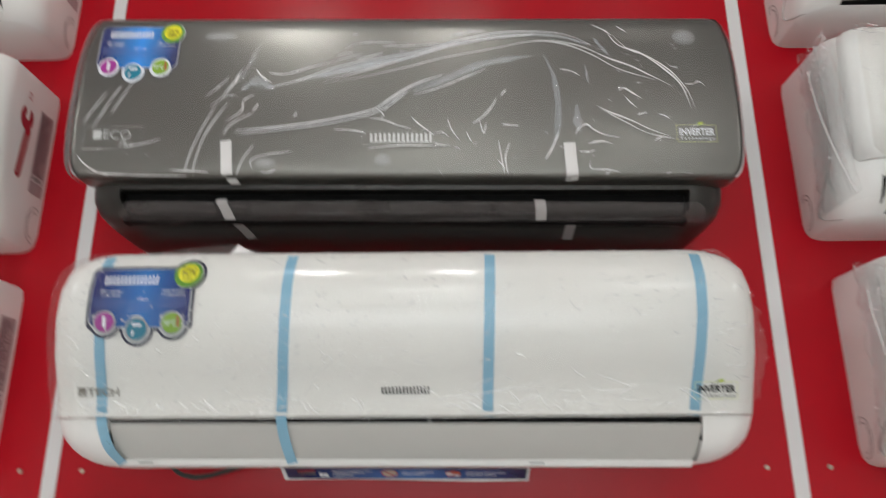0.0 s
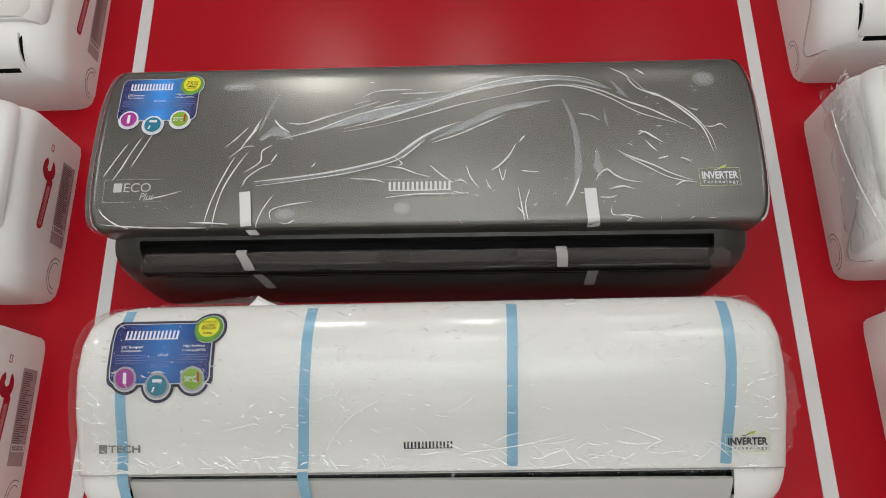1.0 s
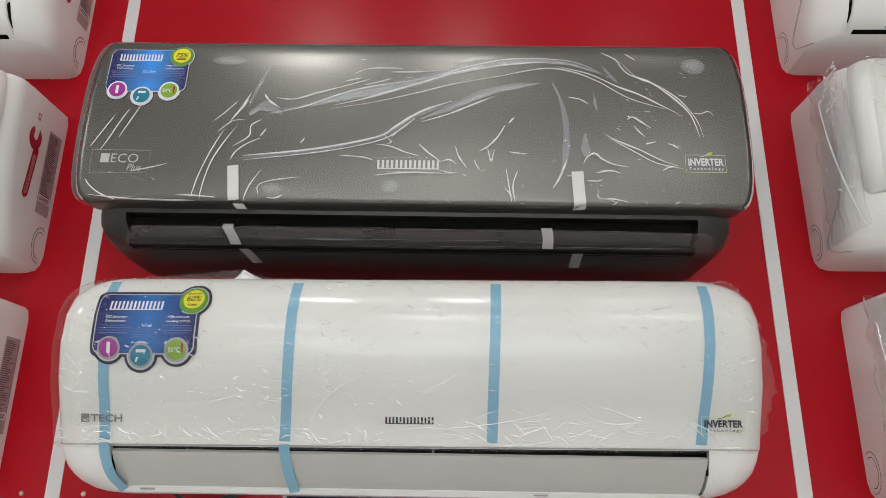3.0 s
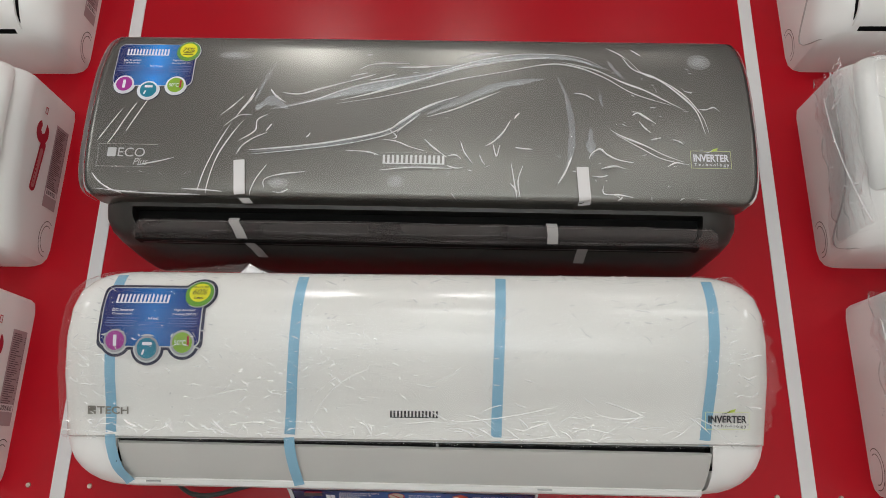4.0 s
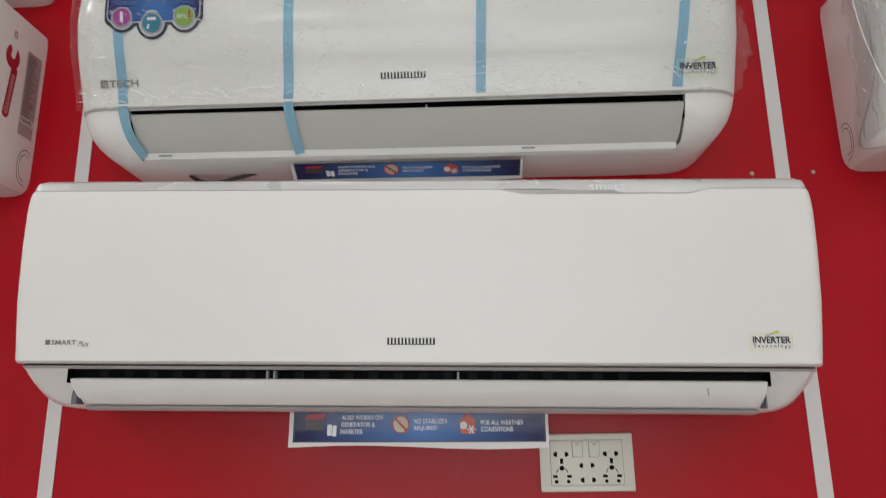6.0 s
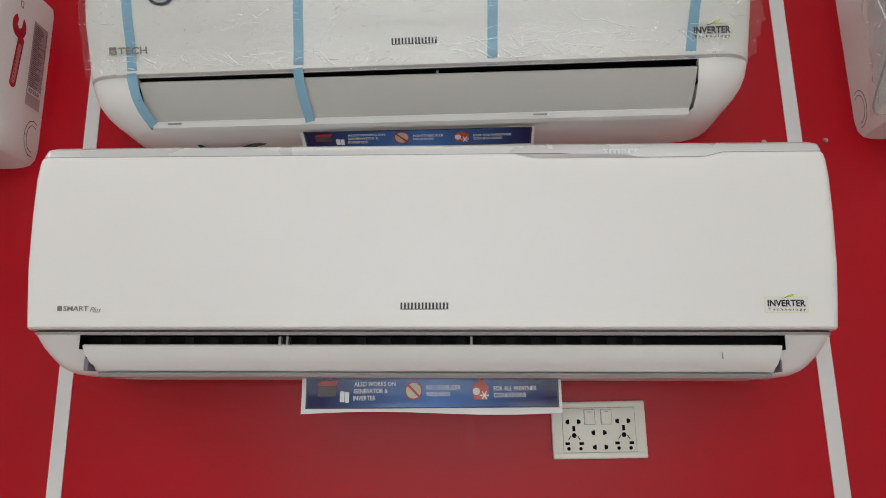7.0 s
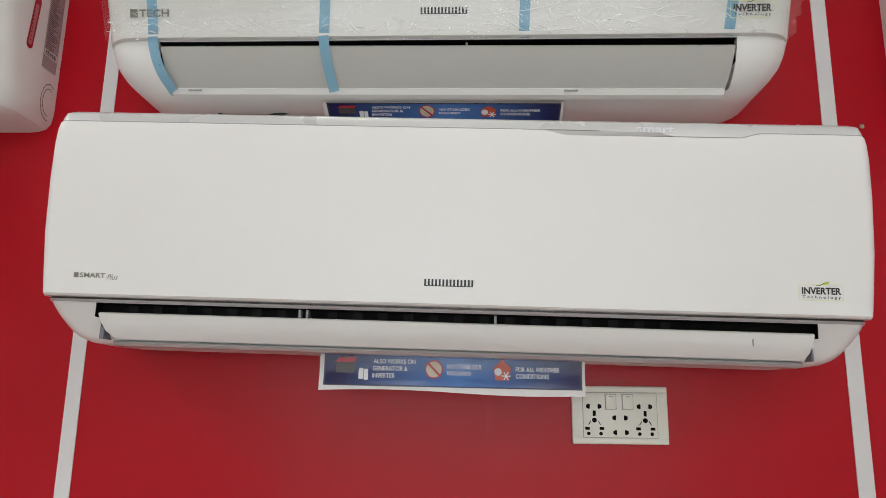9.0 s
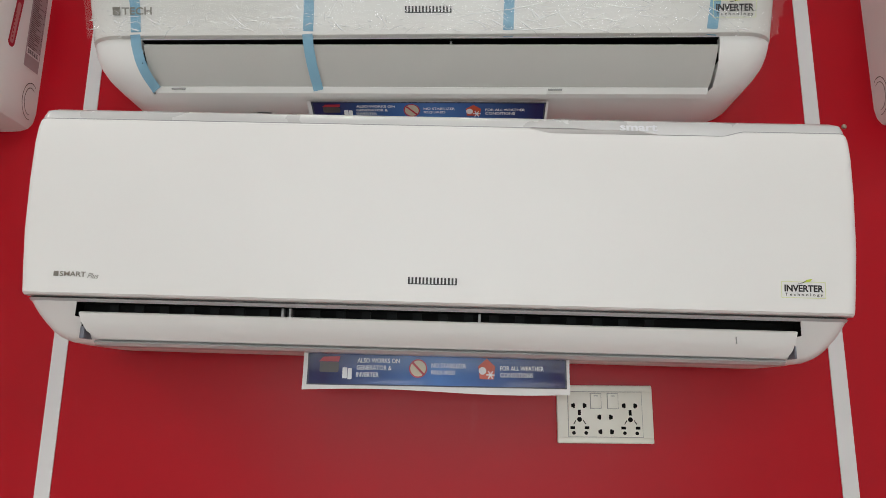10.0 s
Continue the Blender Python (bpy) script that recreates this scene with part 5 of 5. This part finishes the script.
def side_unit(end, side, z, decals, bag=False, badge=False, tape=False, twist=0.0):
    """White unit of a neighbouring column whose end wall is at x = end; side +1: its right end shows, -1: its left end."""
    W = 0.475
    label = "white split air conditioner " + ("half wrapped in clear crumpled film" if bag else "with red spanner sticker on its end wall" if decals else "with a bulging front panel")
    ac = root("air_conditioner", pose(end - side * W, 0, z, 0, twist, 0), label, "air conditioner", UNITS, size=(1, 0.9, 1))
    body = [(0.0, 0.095, W - 0.035, 0.03), (0.001, 0.11, W - 0.022, 0.04), (0.005, 0.13, W - 0.010, 0.05), (0.014, 0.146, W - 0.003, 0.06), (0.03, 0.160, W, 0.07), (0.06, 0.175, W, 0.07), (0.10, 0.180, W, 0.06), (0.2, 0.186, W, 0.05),
            (0.28, 0.182, W, 0.045), (0.296, 0.176, W - 0.003, 0.045), (0.302, 0.165, W - 0.010, 0.04)]
    part("body", shell(body, slot=(0.006, 0.060, -W + 0.050, W - 0.050, 0.02)), WHITE, ac)
    panel = [(0.082, 0.176, W - 0.045, 0.03), (0.084, 0.190, W - 0.028, 0.045), (0.095, 0.200, W - 0.020, 0.05), (0.13, 0.212, W - 0.015, 0.05), (0.19, 0.220, W - 0.013, 0.05), (0.25, 0.220, W - 0.014, 0.05), (0.28, 0.213, W - 0.020, 0.05), (0.294, 0.202, W - 0.030, 0.045), (0.300, 0.185, W - 0.045, 0.04)]
    depth = face_of(panel)
    part("front_panel", shell(panel, back=0.035), WHITE_GLOSS, ac, "glossy white rounded front panel")
    rim = [(a, b - 0.006, c + 0.006, r) for a, b, c, r in panel]
    part("panel_rim", shell([(a + (0.003 if i > 5 else -0.003 if i < 2 else 0), b, c, r) for i, (a, b, c, r) in enumerate(rim)], back=0.03), WHITE, ac)
    part("outlet", sheet([-W + 0.0505, W - 0.0505], [(-0.171, 0.0595), (-0.167, 0.042), (-0.158, 0.027), (-0.144, 0.0145), (-0.128, 0.0066)], 0.003), BLACK, ac, smooth=False)
    part("flap", sheet([-W + 0.051, 0.0, W - 0.051], [(-0.1785, 0.0575), (-0.174, 0.042), (-0.165, 0.027), (-0.152, 0.0145), (-0.141, 0.0095)], 0.005, (0.0028, 0.0026, 0.0022, 0.001, 0.0)), WHITE, ac, "white outlet flap")
    x = side * W
    # pipe knock-out near the wall
    cap = bmesh.new()
    for rr in ((0.021, 0.030), (0.015, 0.022)):
        for i in range(20):
            a0, a1 = radians(60 + i * 11), radians(60 + (i + 1) * 11)
            q = []
            for e, a in ((0.0, a0), (0.0013, a0), (0.0013, a1), (0.0, a1)):
                q.append(((rr[0] + e) * math.cos(a), (rr[1] + e) * math.sin(a)))
            cap.faces.new([cap.verts.new((x + side * 0.0006, -0.022 + py, 0.044 + pz)) for py, pz in q])
    part("knock_out_groove", cap, GROOVE, ac, smooth=False)
    if side < 0:
        # seam between the end wall and the front cover
        f = [np.array([b[i] for b in body]) for i in range(4)]

        def on_end(d, h, lift):
            dd, w, r = (float(np.interp(h, f[0], f[i])) for i in (1, 2, 3))
            e = max(0.0, d - (dd - r))
            return (-(w - r + math.sqrt(max(0.0, r * r - e * e))) - lift, -d, h)

        seam = [(0.105, 0.006), (0.085, 0.010), (0.068, 0.016), (0.060, 0.024), (0.062, 0.034), (0.074, 0.048), (0.092, 0.064), (0.112, 0.082), (0.126, 0.105), (0.134, 0.14), (0.138, 0.20), (0.139, 0.27)]
        rows = [[on_end(d - 0.0018, h + 0.0012, 0.0006), on_end(d, h, 0.0022), on_end(d + 0.0022, h - 0.0014, 0.0004)] for d, h in seam]
        part("cover_seam", loft(rows, False), plain("pale_grey_edge", (0.46, 0.44, 0.43), 0.35), ac, "raised seam round the end cover")
    if decals:
        spanner_sticker(ac, x, side, -0.092 if side > 0 else -0.09, 0.17)
        rating_label(ac, x, side, -0.053, -0.012, 0.095, 0.245)
    if badge == "round":
        cx, cz = W - 0.075, 0.238
        part("badge", wrap(disc(bmesh.new(), cx, cz, 0.036), depth, 0.002, 6), CHROME_INK, ac, "round black badge with silver rim")
        part("badge_face", wrap(disc(bmesh.new(), cx, cz, 0.033), depth, 0.0026, 6), INK, ac)
        part("lettering", wrap(lettering("12", cx - 0.016, cx + 0.018, cz - 0.010, cz + 0.020, 0.0), depth, 0.0032), CHROME_INK, ac)
        part("lettering", wrap(lettering("YEARS", cx - 0.014, cx + 0.018, cz - 0.021, cz - 0.014, 0.0), depth, 0.0032), CHROME_INK, ac)
    if badge == "arrow":
        fl = lambda h: float(np.interp(h, [0.0095, 0.0145, 0.027, 0.042, 0.0575], [0.141, 0.152, 0.165, 0.174, 0.1785]))
        part("arrow_sticker", wrap(polygon(bmesh.new(), [(W - 0.19, 0.053), (W - 0.16, 0.056), (W - 0.125, 0.036), (W - 0.142, 0.017), (W - 0.19, 0.019)]), fl, 0.0015, 10), MAGENTA, ac, "purple arrow sticker on the flap")
        part("arrow_sticker", wrap(polygon(bmesh.new(), [(W - 0.19, 0.024), (W - 0.150, 0.026), (W - 0.145, 0.019), (W - 0.19, 0.018)]), fl, 0.002, 6), plain("blue_print", (0.02, 0.06, 0.35), 0.3), ac)
        part("lettering", wrap(lettering("Cruise Pro", W - 0.112, W - 0.070, 0.110, 0.117, 0.02), depth, 0.001), INK, ac)
    if tape:
        ribbon([(-W + 0.115, 0.298), (-W + 0.112, 0.2), (-W + 0.11, 0.09)], 0.016, depth, 0.001, TAPE_BLUE, "tape", ac, "pale blue adhesive tape")
        fl = lambda h: float(np.interp(h, [0.0095, 0.0145, 0.027, 0.042, 0.0575, 0.09], [0.141, 0.152, 0.165, 0.174, 0.1785, 0.188]))
        ribbon([(-W + 0.112, 0.09), (-W + 0.116, 0.045), (-W + 0.121, 0.011)], 0.016, fl, 0.002, TAPE_BLUE, "tape", ac)
    if bag:
        zs = [0.02 + 0.0058 * i for i in range(48)]
        wide = [(0.0, 0.16, W - 0.01, 0.05), (0.06, 0.186, W, 0.06), (0.13, 0.212, W, 0.06), (0.25, 0.222, W, 0.06), (0.302, 0.19, W - 0.006, 0.05)]
        ob = part("bag_film", crumpled(film_over(wide, 0.007, zs, 70, 0.12), 0.006, 22, 9.0), FILM_BAG, ac, "clear crumpled plastic bag", doubles=1e-7)
        ob.visible_shadow = False
        creases(ac, depth, 0.010, [(60, -W + 0.02, -W + 0.2, 0.1, 0.28, 0.012), (30, -W + 0.02, -W + 0.2, 0.27, 0.295, 0.012)], "small creases in the clear film with glints put in as white")
        creases(ac, depth, 0.0, [(60, -0.205, -0.10, 0.03, 0.275, 0.012), (90, -0.21, -0.14, 0.18, 0.285, 0.010), (40, -0.205, -0.19, 0.03, 0.28, 0.014)], "small creases in the clear film with glints put in as white", side * (W + 0.0195), FILM_CREST, 1.7)
        bm, rows = bmesh.new(), []
        for i in range(71):
            zz = 0.02
            row = []
            for k in range(19):
                u = k / 18
                ridge = abs(noise.noise((i * 0.045, k * 0.45, 4))) + 0.4 * abs(noise.noise((i * 0.16, k * 0.9, 8)))
                row.append(bm.verts.new((side * (W + 0.004 + 0.013 * ridge), -0.205 + 0.115 * u + 0.03 * noise.noise((i * 0.12, 2, 2)) * u, zz + (0.250 + 0.036 * u) * i / 70 + 0.003 * noise.noise((k * 0.3, i * 0.2, 7)))))
            rows.append(row)
        for a, b in zip(rows, rows[1:]):
            for k in range(18):
                bm.faces.new((a[k], a[k + 1], b[k + 1], b[k]))
        ob = part("film_gather", bm, FILM_EDGE, ac, "bunched clear film", smooth=False, doubles=1e-7)
        ob.visible_shadow = False
        hem = []
        for i in range(25):
            f = i / 24
            y, z = -0.128 - 0.075 * f ** 1.7, 0.255 - 0.235 * f
            hem.append([(side * (W + 0.012), y - 0.0008, z), (side * (W + 0.0135), y, z), (side * (W + 0.012), y + 0.0008, z)])
        ob = part("film_hem", loft(hem, False), FILM_GLINT, ac, "turned edge of the clear bag", doubles=1e-7)
        ob.visible_shadow = False
    return ac


side_unit(-0.664, 1, 2.688, True, badge="arrow")
side_unit(-0.672, 1, 2.312, True, bag=False, badge="round")
side_unit(-0.677, 1, 1.951, True)
side_unit(-0.785, 1, 1.60, False)
side_unit(0.636, -1, 2.697, False, tape=True)
side_unit(0.640, -1, 2.323, False, bag=True)
side_unit(0.671, -1, 1.957, False, bag=True)

board = root("wall_board", pose(0.0, 0, 3.060, 0, 1.5, 0), "pale grey board fixed high on the red wall", "sign")
part("board", boxed(-0.44, 0.44, -0.014, 0.0, -0.13, 0.13, bevel=0.002), BOARD_GREY, board)
part("edge_trim", boxed(-0.442, 0.442, -0.017, -0.0005, -0.134, -0.13), TRIM_GREY, board, smooth=False)
